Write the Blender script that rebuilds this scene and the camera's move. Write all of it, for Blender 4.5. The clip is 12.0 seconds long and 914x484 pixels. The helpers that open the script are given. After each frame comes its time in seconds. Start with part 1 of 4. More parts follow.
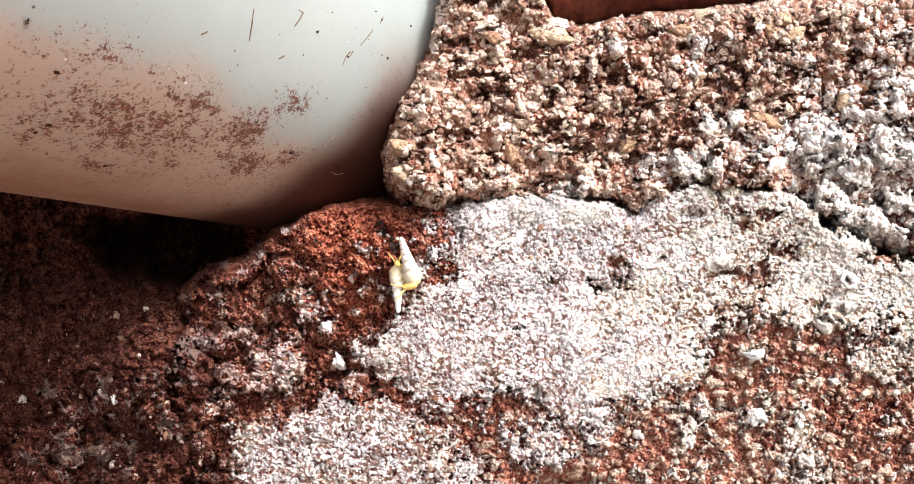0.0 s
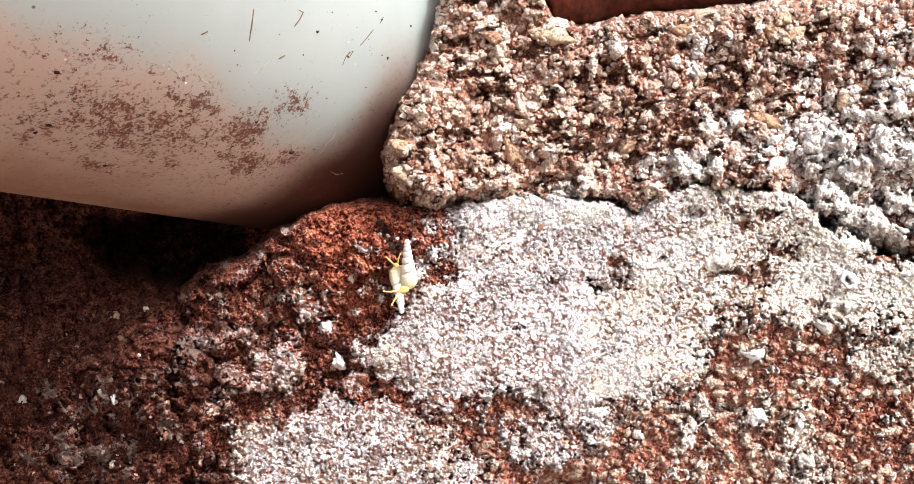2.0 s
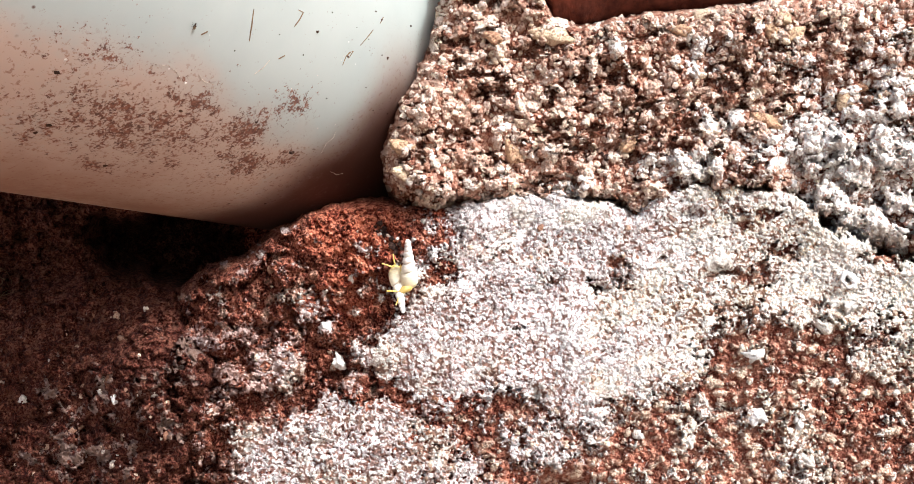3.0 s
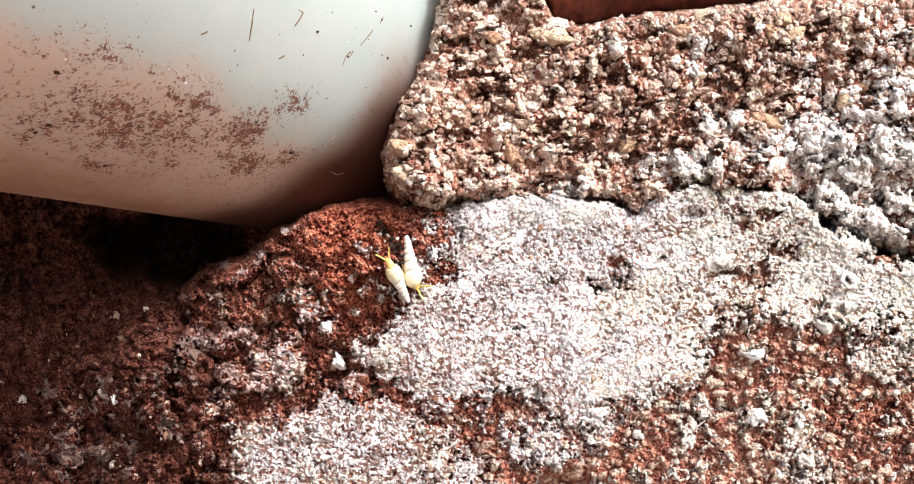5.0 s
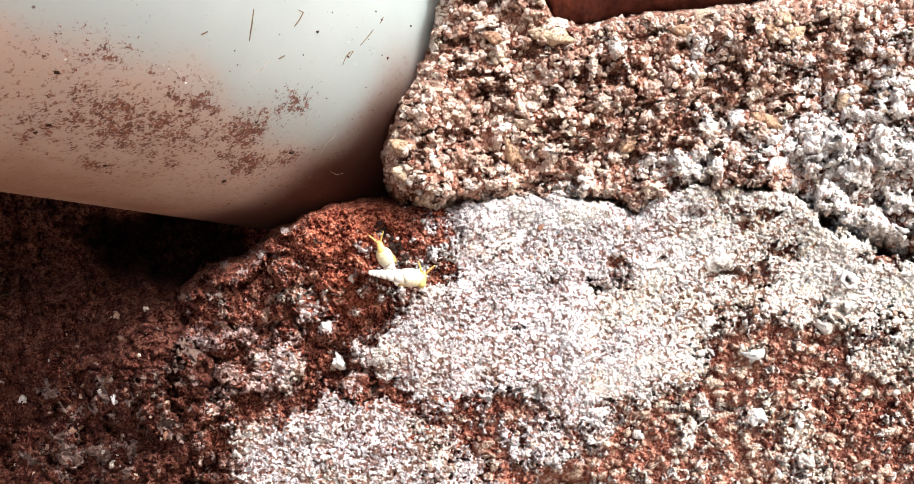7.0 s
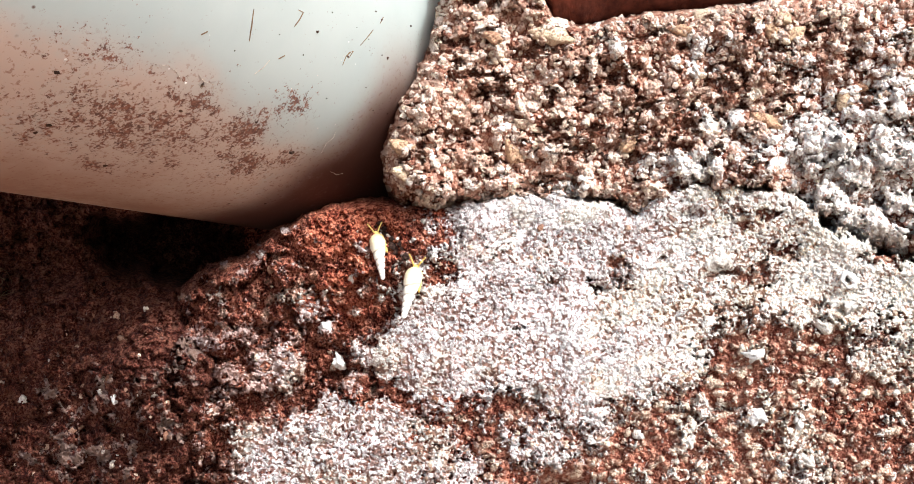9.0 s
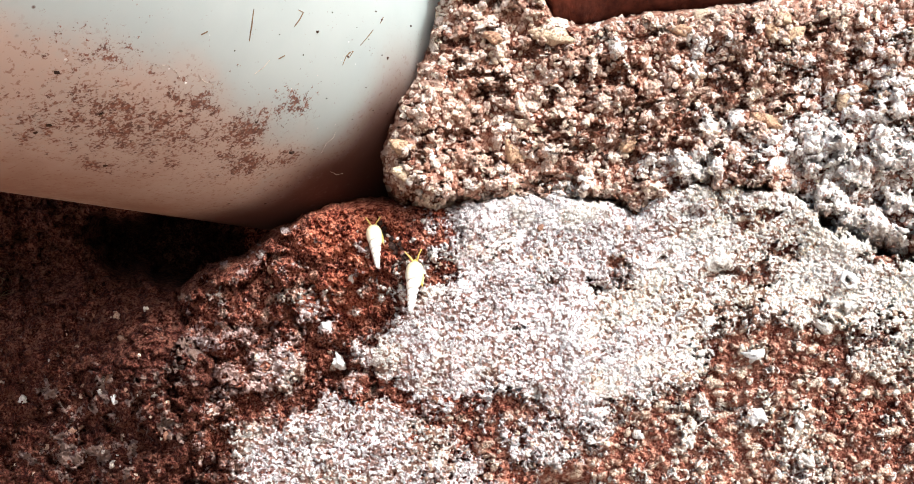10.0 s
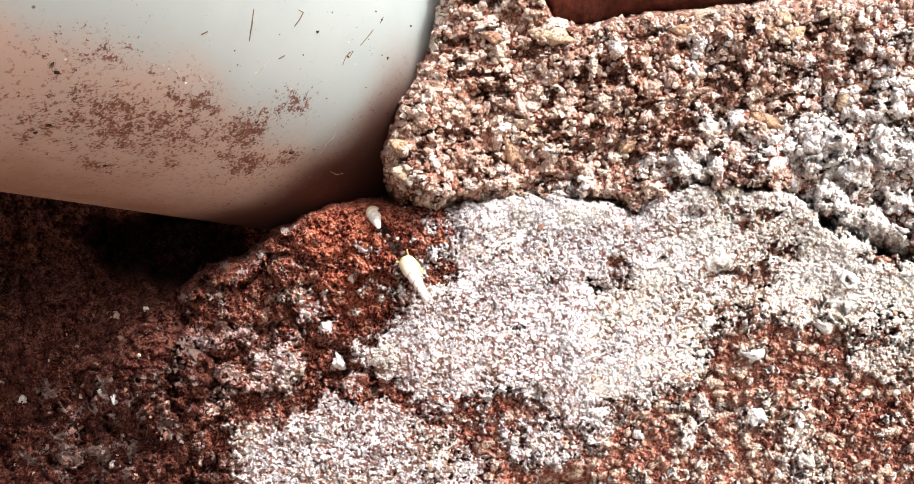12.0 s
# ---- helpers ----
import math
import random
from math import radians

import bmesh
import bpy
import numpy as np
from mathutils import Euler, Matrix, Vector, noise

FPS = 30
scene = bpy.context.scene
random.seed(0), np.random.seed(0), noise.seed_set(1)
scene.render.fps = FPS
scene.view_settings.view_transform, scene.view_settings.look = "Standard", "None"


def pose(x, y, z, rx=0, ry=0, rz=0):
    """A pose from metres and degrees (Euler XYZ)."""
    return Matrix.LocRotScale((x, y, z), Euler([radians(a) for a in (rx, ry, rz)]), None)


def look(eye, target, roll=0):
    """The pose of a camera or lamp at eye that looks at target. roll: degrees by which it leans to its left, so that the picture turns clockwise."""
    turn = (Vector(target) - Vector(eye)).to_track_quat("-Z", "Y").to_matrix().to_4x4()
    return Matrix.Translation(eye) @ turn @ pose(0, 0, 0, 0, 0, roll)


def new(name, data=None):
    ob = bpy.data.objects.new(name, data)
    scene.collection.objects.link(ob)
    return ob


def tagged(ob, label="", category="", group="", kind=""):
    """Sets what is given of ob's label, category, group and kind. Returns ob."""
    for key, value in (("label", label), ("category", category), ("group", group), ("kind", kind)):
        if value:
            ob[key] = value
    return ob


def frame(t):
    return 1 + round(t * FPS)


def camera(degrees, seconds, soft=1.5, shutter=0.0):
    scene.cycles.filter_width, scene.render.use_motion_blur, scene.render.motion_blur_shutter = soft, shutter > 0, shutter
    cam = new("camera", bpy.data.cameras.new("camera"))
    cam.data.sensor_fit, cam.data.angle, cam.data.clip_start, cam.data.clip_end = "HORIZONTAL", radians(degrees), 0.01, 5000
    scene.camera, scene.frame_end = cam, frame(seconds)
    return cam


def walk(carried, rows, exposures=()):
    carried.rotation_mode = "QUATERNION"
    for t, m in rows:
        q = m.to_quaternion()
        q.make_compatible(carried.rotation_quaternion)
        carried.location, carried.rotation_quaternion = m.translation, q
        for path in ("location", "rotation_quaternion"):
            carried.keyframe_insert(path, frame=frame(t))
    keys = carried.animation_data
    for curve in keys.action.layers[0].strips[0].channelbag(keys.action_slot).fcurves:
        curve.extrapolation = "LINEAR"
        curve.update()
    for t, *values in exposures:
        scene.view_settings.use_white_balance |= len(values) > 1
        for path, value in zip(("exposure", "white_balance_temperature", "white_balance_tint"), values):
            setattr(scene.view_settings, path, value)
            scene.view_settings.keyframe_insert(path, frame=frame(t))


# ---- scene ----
# Plan of the wall face: u to the right and v down from a corner, in steps of S metres; h rises from the wall towards the open.
S = 0.00012
LENS = 60.0
DIST = 784 * S / math.tan(radians(LENS / 2))
HEIGHT = 0.32
cam = camera(LENS, 12.0, soft=0.9)
walk(cam, [(0.0, look((0, -DIST, HEIGHT), (0, 0, HEIGHT))), (12.0, look((0, -DIST, HEIGHT), (0, 0, HEIGHT)))],
     exposures=[(0.0, 0.42, 6250, 7), (2.5, 0.43, 6250, 7), (5.5, 0.44, 6250, 7), (9.5, 0.48, 6150, 5), (11.0, 0.46, 6150, 5), (12.0, 0.43, 6250, 7)])

# ---- light: bright hazy day, the sun high in front of the wall ----
world = bpy.data.worlds.new("sky")
scene.world = world
world.use_nodes = True
wn, wl = world.node_tree.nodes, world.node_tree.links
sky = wn.new("ShaderNodeTexSky")
sky.sky_type, sky.sun_disc = "NISHITA", False
SUN_FROM = Vector((0.50, -0.56, 0.66)).normalized()
sky.sun_elevation = math.asin(SUN_FROM.z)
sky.sun_rotation = math.atan2(SUN_FROM.x, SUN_FROM.y)
sky.air_density, sky.dust_density, sky.ozone_density = 0.55, 5.0, 0.6
wn["Background"].inputs["Strength"].default_value = 0.18
wl.new(sky.outputs[0], wn["Background"].inputs["Color"])
sun_data = bpy.data.lights.new("sun", "SUN")
sun_data.energy, sun_data.angle, sun_data.color = 3.5, radians(12), (1.0, 0.985, 0.975)
sun = new("sun", sun_data)
sun.matrix_world = look(SUN_FROM * 3, (0, 0, 0))


# ---- materials ----
class Nodes:
    """A small writer of node materials."""

    def __init__(self, name, fixed=True):
        self.mat = bpy.data.materials.new(name)
        self.mat.use_nodes = True
        self.n, self.l = self.mat.node_tree.nodes, self.mat.node_tree.links
        self.bsdf = self.n["Principled BSDF"]
        self.co = self.n.new("ShaderNodeNewGeometry").outputs["Position"] if fixed else self.n.new("ShaderNodeTexCoord").outputs["Object"]

    def put(self, socket, value):
        if isinstance(value, bpy.types.NodeSocket):
            self.l.new(value, socket)
        elif isinstance(value, tuple) and len(value) == 3:
            socket.default_value = (*value, 1)
        else:
            socket.default_value = value

    def noise(self, size, detail=4.0, rough=0.6, warp=0.0, stretch=None):
        nd = self.n.new("ShaderNodeTexNoise")
        co = self.co
        if stretch:
            mp = self.n.new("ShaderNodeMapping")
            self.l.new(self.co, mp.inputs[0])
            mp.inputs["Rotation"].default_value = stretch[0]
            mp.inputs["Scale"].default_value = stretch[1]
            co = mp.outputs[0]
        self.l.new(co, nd.inputs["Vector"])
        nd.inputs["Scale"].default_value, nd.inputs["Detail"].default_value = 1 / size, detail
        nd.inputs["Roughness"].default_value, nd.inputs["Distortion"].default_value = rough, warp
        return nd.outputs[0]

    def cells(self, size, feature="F1"):
        nd = self.n.new("ShaderNodeTexVoronoi")
        nd.feature = feature
        self.l.new(self.co, nd.inputs["Vector"])
        nd.inputs["Scale"].default_value = 1 / size
        return nd

    def attr(self, name):
        nd = self.n.new("ShaderNodeAttribute")
        nd.attribute_name = name
        return nd.outputs["Fac"]

    def band(self, value, a, b):
        nd = self.n.new("ShaderNodeMapRange")
        nd.interpolation_type = "SMOOTHSTEP"
        self.put(nd.inputs[0], value)
        nd.inputs[1].default_value, nd.inputs[2].default_value = a, b
        return nd.outputs[0]

    def math(self, op, a, b=0.0):
        nd = self.n.new("ShaderNodeMath")
        nd.operation = op
        self.put(nd.inputs[0], a), self.put(nd.inputs[1], b)
        return nd.outputs[0]

    def mix(self, fac, a, b):
        nd = self.n.new("ShaderNodeMix")
        nd.data_type = "RGBA"
        self.put(nd.inputs[0], fac), self.put(nd.inputs[6], a), self.put(nd.inputs[7], b)
        return nd.outputs[2]

    def ramp(self, value, *stops):
        nd = self.n.new("ShaderNodeValToRGB")
        while len(nd.color_ramp.elements) < len(stops):
            nd.color_ramp.elements.new(0.5)
        for el, (at, col) in zip(nd.color_ramp.elements, stops):
            el.position, el.color = at, (*col, 1)
        self.put(nd.inputs[0], value)
        return nd.outputs[0]

    def done(self, colour, rough=0.9, bump=None, depth=0.0003, gloss=0.3):
        self.put(self.bsdf.inputs["Base Color"], colour)
        self.put(self.bsdf.inputs["Roughness"], rough)
        self.bsdf.inputs["Specular IOR Level"].default_value = gloss
        if bump is not None:
            bp = self.n.new("ShaderNodeBump")
            bp.inputs["Distance"].default_value = depth
            self.l.new(bump, bp.inputs["Height"])
            self.l.new(bp.outputs[0], self.bsdf.inputs["Normal"])
        return self.mat


def brick_material(name="weathered_red_brick", shade_mix=0.0):
    m = Nodes(name)
    fine, mid, broad = m.noise(0.0006, 5), m.noise(0.003, 5, 0.65), m.noise(0.014, 3)
    red = m.ramp(m.math("ADD", m.math("MULTIPLY", fine, 0.6), m.math("MULTIPLY", mid, 0.4)), (0.43, (0.020, 0.004, 0.003)), (0.495, (0.17, 0.039, 0.024)), (0.56, (0.46, 0.20, 0.135)))
    earth = m.ramp(m.math("ADD", m.math("MULTIPLY", fine, 0.5), m.math("MULTIPLY", mid, 0.5)), (0.42, (0.12, 0.032, 0.021)), (0.5, (0.30, 0.115, 0.078)), (0.57, (0.48, 0.26, 0.185)))
    base = m.mix(m.band(m.math("ADD", broad, m.attr("earth")), 0.7, 0.95), red, earth)
    base = m.mix(m.attr("bright_red"), base, m.ramp(m.math("ADD", m.math("MULTIPLY", fine, 0.55), m.math("MULTIPLY", mid, 0.45)), (0.43, (0.045, 0.008, 0.005)), (0.49, (0.29, 0.060, 0.034)), (0.55, (0.60, 0.23, 0.135))))
    white = m.ramp(m.math("ADD", m.math("MULTIPLY", mid, 0.3), m.math("MULTIPLY", fine, 0.7)),
                   (0.41, (0.52, 0.40, 0.40)), (0.47, (0.79, 0.77, 0.79)), (0.53, (0.90, 0.90, 0.91)))
    web = m.math("ABSOLUTE", m.math("SUBTRACT", m.noise(0.00085, 3, 0.65, 0.4), 0.5))
    crack = m.math("MULTIPLY", m.band(web, 0.047, 0.008), m.band(m.noise(0.004, 3), 0.34, 0.48))
    white = m.mix(m.math("MULTIPLY", crack, 0.8), white, (0.26, 0.135, 0.115))
    white = m.mix(m.math("MULTIPLY", m.band(m.noise(0.007, 3), 0.52, 0.68), 0.4), white, (0.66, 0.58, 0.47))
    white = m.mix(m.math("MULTIPLY", m.band(m.noise(0.011, 5, 0.65), 0.5, 0.62), 0.22), white, (0.56, 0.42, 0.40))
    # Rosy tint warms the shaded end's lime colour against blue skylight.
    white = m.mix(m.attr("rosy_tint"), white, (0.60, 0.40, 0.355))
    white = m.mix(m.math("MULTIPLY", m.attr("cream"), 0.95), white, m.ramp(fine, (0.40, (0.60, 0.42, 0.27)), (0.45, (0.85, 0.78, 0.63)), (0.52, (0.91, 0.90, 0.83))))
    base = m.mix(m.attr("chip"), base, m.ramp(fine, (0.40, (0.36, 0.22, 0.15)), (0.48, (0.66, 0.54, 0.41)), (0.55, (0.82, 0.76, 0.64))))
    white = m.mix(m.math("MULTIPLY", m.band(m.math("ADD", m.attr("seam"), m.math("MULTIPLY", m.math("SUBTRACT", fine, 0.5), 0.6)), 0.20, 0.52), 0.9), white, m.mix(m.attr("cream"), (0.27, 0.14, 0.11), (0.27, 0.125, 0.065)))
    cover = m.band(m.math("ADD", m.attr("crust"), m.math("MULTIPLY", m.math("SUBTRACT", fine, 0.5), 0.5)), 0.40, 0.60)
    col = m.mix(cover, base, white)
    # Lime warmed against blue skylight, then the pipe's shade mixed into the colour.
    if shade_mix:
        col = m.mix(m.math("MULTIPLY", cover, 0.75), col, (0.60, 0.34, 0.24))
        col = m.mix(shade_mix, col, (0.022, 0.004, 0.003))
    return m.done(col, 0.95, m.math("SUBTRACT", m.math("ADD", fine, m.math("MULTIPLY", m.noise(0.00025, 3), 0.4)), m.math("MULTIPLY", m.math("MULTIPLY", crack, cover), 0.9)), 0.00035, 0.15)


def mortar_material():
    m = Nodes("pebbly_lime_mortar")
    fine, mid = m.noise(0.0005, 5, 0.65), m.noise(0.0025, 4)
    # Red-brown bed between the stones, set dark to deepen shade in the gaps.
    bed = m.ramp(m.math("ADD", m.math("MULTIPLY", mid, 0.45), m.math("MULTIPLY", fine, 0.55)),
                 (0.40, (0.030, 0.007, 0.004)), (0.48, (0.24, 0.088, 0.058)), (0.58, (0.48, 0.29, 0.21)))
    tone = m.ramp(m.attr("tone"), (0.0, (0.36, 0.21, 0.155)), (0.3, (0.54, 0.385, 0.31)), (0.6, (0.70, 0.58, 0.51)), (0.85, (0.78, 0.66, 0.52)), (1.0, (0.84, 0.79, 0.76)))
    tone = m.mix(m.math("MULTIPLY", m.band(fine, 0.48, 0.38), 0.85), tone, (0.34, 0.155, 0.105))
    base = m.mix(m.band(m.math("ADD", m.attr("stone"), m.math("MULTIPLY", m.math("SUBTRACT", fine, 0.5), 0.9)), 0.30, 0.52), bed, tone)
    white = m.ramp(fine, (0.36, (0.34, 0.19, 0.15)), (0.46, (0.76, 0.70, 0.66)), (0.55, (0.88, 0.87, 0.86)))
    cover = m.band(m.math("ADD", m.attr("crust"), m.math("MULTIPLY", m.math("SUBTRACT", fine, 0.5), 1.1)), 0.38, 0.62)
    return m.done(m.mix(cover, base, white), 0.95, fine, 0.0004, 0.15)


def pebble_material(name, stops, soiled=0.75):
    m = Nodes(name)
    info = m.n.new("ShaderNodeObjectInfo").outputs["Random"]
    isle = m.n.new("ShaderNodeNewGeometry").outputs["Random Per Island"]
    pick = m.math("FRACT", m.math("ADD", info, isle))
    tone = m.ramp(pick, *stops)
    fine, dirt = m.noise(0.0005, 5, 0.7), m.noise(0.0016, 4, 0.65)
    col = m.mix(m.band(m.math("ADD", m.math("MULTIPLY", fine, 0.6), m.math("MULTIPLY", dirt, 0.4)), 0.43, 0.52), m.mix(soiled, tone, (0.20, 0.075, 0.045)), tone)
    return m.done(col, 0.95, fine, 0.0006, 0.12)


def pipe_material():
    m = Nodes("mud_splashed_white_plastic", False)
    broad, mid, fine = m.noise(0.03, 4), m.noise(0.0016, 6, 0.7), m.noise(0.0008, 4)
    plastic = m.mix(m.band(broad, 0.3, 0.7), (0.385, 0.44, 0.435), (0.44, 0.495, 0.485))
    film = m.mix(m.math("MULTIPLY", m.attr("film"), m.band(m.math("ADD", m.math("MULTIPLY", mid, 0.5), m.math("MULTIPLY", broad, 0.5)), 0.15, 0.5)), plastic, (0.53, 0.405, 0.34))
    grit = m.math("ADD", m.math("MULTIPLY", m.noise(0.0005, 4, 0.7), 0.5), m.math("MULTIPLY", m.noise(0.0019, 5, 0.72, 0.2), 0.5))
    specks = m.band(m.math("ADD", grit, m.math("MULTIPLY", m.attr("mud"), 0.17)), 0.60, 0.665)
    # Underside: thicker mud film, darkened so the colour carries shade too.
    film = m.mix(m.math("MULTIPLY", m.attr("underside_mud_shade"), m.band(m.math("ADD", m.math("MULTIPLY", mid, 0.4), m.math("MULTIPLY", broad, 0.6)), 0.1, 0.6)), film, (0.27, 0.150, 0.105))
    thin = m.math("MULTIPLY", m.math("MULTIPLY", m.band(m.noise(0.0009, 3, 0.6), 0.57, 0.66), m.attr("film")), 0.75)
    col = m.mix(thin, film, (0.27, 0.13, 0.085))
    col = m.mix(m.math("MULTIPLY", specks, 0.92), col, m.ramp(fine, (0.4, (0.09, 0.024, 0.012)), (0.6, (0.24, 0.085, 0.046))))
    # Dark brown band by the mortar: dirt with the overhang's shade painted in.
    col = m.mix(m.math("MULTIPLY", m.attr("joint_dirt_shade"), m.band(m.math("ADD", m.math("MULTIPLY", mid, 0.4), m.math("MULTIPLY", broad, 0.6)), 0.0, 0.42)), col, (0.075, 0.027, 0.017))
    dots = m.cells(0.006)
    far = m.band(dots.outputs["Distance"], 0.075, 0.045)
    col = m.mix(m.math("MULTIPLY", far, m.band(m.noise(0.011, 2), 0.56, 0.6)), col, (0.09, 0.045, 0.03))
    streak = m.band(m.noise(0.0016, 3, 0.6, 0.2, ((0, 0.15, 0.0), (1.0, 1.0, 0.13))), 0.74, 0.80)
    col = m.mix(m.math("MULTIPLY", streak, 0.55), col, (0.25, 0.2, 0.17))
    rough = m.math("ADD", 0.38, m.math("MULTIPLY", m.attr("film"), 0.4))
    return m.done(col, rough, m.math("ADD", m.math("MULTIPLY", specks, 0.5), m.math("MULTIPLY", fine, 0.15)), 0.00008, 0.4)


def shell_material():
    m = Nodes("ivory_snail_shell", False)
    growth = m.noise(0.0005, 3, 0.5, 0.0, ((0, 0, 0), (0.3, 3.0, 0.3)))
    tint = m.ramp(m.attr("along"), (0.0, (0.90, 0.90, 0.89)), (0.5, (0.89, 0.87, 0.83)), (0.72, (0.80, 0.75, 0.58)), (1.0, (0.76, 0.62, 0.28)))
    col = m.mix(m.math("MULTIPLY", m.band(growth, 0.45, 0.6), 0.5), tint, (0.66, 0.62, 0.50))
    col = m.mix(m.math("MULTIPLY", m.attr("suture"), 0.75), col, (0.36, 0.29, 0.20))
    return m.done(col, 0.35, growth, 0.00006, 0.45)


def flesh_material():
    m = Nodes("yellow_snail_flesh", False)
    col = m.ramp(m.noise(0.0006, 4), (0.3, (0.70, 0.47, 0.085)), (0.7, (0.84, 0.68, 0.28)))
    m.bsdf.inputs["Subsurface Weight"].default_value = 0.2
    m.bsdf.inputs["Subsurface Radius"].default_value = (0.001, 0.0007, 0.0002)
    return m.done(col, 0.3, m.noise(0.0003, 3), 0.00006, 0.5)


def plain_material(name, dark, light, size, rough=0.9, depth=0.0003):
    m = Nodes(name)
    return m.done(m.ramp(m.noise(size, 5), (0.3, dark), (0.7, light)), rough, m.noise(size * 0.3, 5), depth, 0.2)


BRICK = brick_material()
# The same brick with the shade under the pipe put into its colour.
SHADED_BRICK = brick_material("shaded_red_brick", 0.6)
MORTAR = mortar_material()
PEBBLE = pebble_material("tan_pebble", ((0.0, (0.40, 0.22, 0.16)), (0.3, (0.60, 0.43, 0.34)), (0.6, (0.74, 0.62, 0.55)), (0.85, (0.80, 0.66, 0.50)), (1.0, (0.85, 0.80, 0.77))), 0.8)
SMOOTH_PEBBLE = pebble_material("smooth_ochre_pebble", ((0.0, (0.50, 0.30, 0.20)), (0.4, (0.66, 0.46, 0.30)), (0.7, (0.76, 0.60, 0.42)), (1.0, (0.70, 0.60, 0.54))), 0.7)
PALE_PEBBLE = pebble_material("limy_pebble", ((0.0, (0.44, 0.24, 0.18)), (0.25, (0.68, 0.54, 0.48)), (0.55, (0.82, 0.75, 0.72)), (0.8, (0.84, 0.75, 0.62)), (1.0, (0.88, 0.86, 0.84))), 0.62)
LIME = pebble_material("limy_white_grain", ((0.0, (0.72, 0.66, 0.60)), (0.5, (0.84, 0.81, 0.77)), (1.0, (0.88, 0.88, 0.88))), 0.3)
GRIT = pebble_material("pale_brick_grit", ((0.0, (0.34, 0.17, 0.11)), (0.35, (0.52, 0.38, 0.29)), (0.7, (0.68, 0.58, 0.47)), (1.0, (0.84, 0.81, 0.76))))
LIMY_GRIT = pebble_material("cream_limy_grit", ((0.0, (0.55, 0.40, 0.30)), (0.4, (0.70, 0.60, 0.48)), (1.0, (0.84, 0.80, 0.72))))
PIPE = pipe_material()
SHELL = shell_material()
FLESH = flesh_material()
SOIL = plain_material("dark_soil", (0.02, 0.009, 0.006), (0.085, 0.04, 0.026), 0.003)
CLAY = plain_material("smooth_brown_clay", (0.030, 0.007, 0.004), (0.125, 0.032, 0.017), 0.003)
GROUND = plain_material("brown_earth", (0.20, 0.155, 0.12), (0.34, 0.275, 0.22), 0.05, 0.95, 0.004)
FIBRE = plain_material("dry_root", (0.12, 0.07, 0.04), (0.3, 0.2, 0.12), 0.001)
CINDER = plain_material("dark_debris", (0.010, 0.005, 0.004), (0.075, 0.040, 0.032), 0.0006)


# ---- relief: lattice noise on the plan ----
LATTICE = np.random.RandomState(5).rand(256, 256, 3)


def value_noise(u, v, size, seed=0):
    x, y = u / size + 17.3 * seed + 4000, v / size + 31.7 * seed + 4000
    i, j = np.floor(x).astype(int), np.floor(y).astype(int)
    a, b = x - i, y - j
    a, b = a * a * (3 - 2 * a), b * b * (3 - 2 * b)
    g = lambda p, q: LATTICE[p & 255, q & 255, 0]
    return (g(i, j) * (1 - a) + g(i + 1, j) * a) * (1 - b) + (g(i, j + 1) * (1 - a) + g(i + 1, j + 1) * a) * b


def fbm(u, v, size, octaves=4, seed=0, fall=0.55):
    total, amp, norm = 0, 1.0, 0
    for k in range(octaves):
        c, d = math.cos(0.5 + 1.1 * k + seed), math.sin(0.5 + 1.1 * k + seed)
        total, norm = total + amp * value_noise(c * u - d * v, d * u + c * v, size / 2 ** k, seed + 3 * k), norm + amp
        amp *= fall
    return total / norm


def grains(u, v, size, seed=0):
    """Rounded grains: 1 at a grain's middle, 0 at the joints, and a random number for each grain."""
    x, y = u / size + 13.1 * seed + 500, v / size + 7.7 * seed + 500
    i, j = np.floor(x).astype(int), np.floor(y).astype(int)
    best, pick = np.full(u.shape, 9.0), np.zeros(u.shape)
    for di in (-1, 0, 1):
        for dj in (-1, 0, 1):
            cell = LATTICE[(i + di) & 255, (j + dj) & 255]
            d = (i + di + cell[..., 0] - x) ** 2 + (j + dj + cell[..., 1] - y) ** 2
            near = d < best
            best, pick = np.where(near, d, best), np.where(near, cell[..., 2], pick)
    return np.clip(1 - best * 1.6, 0, 1), pick


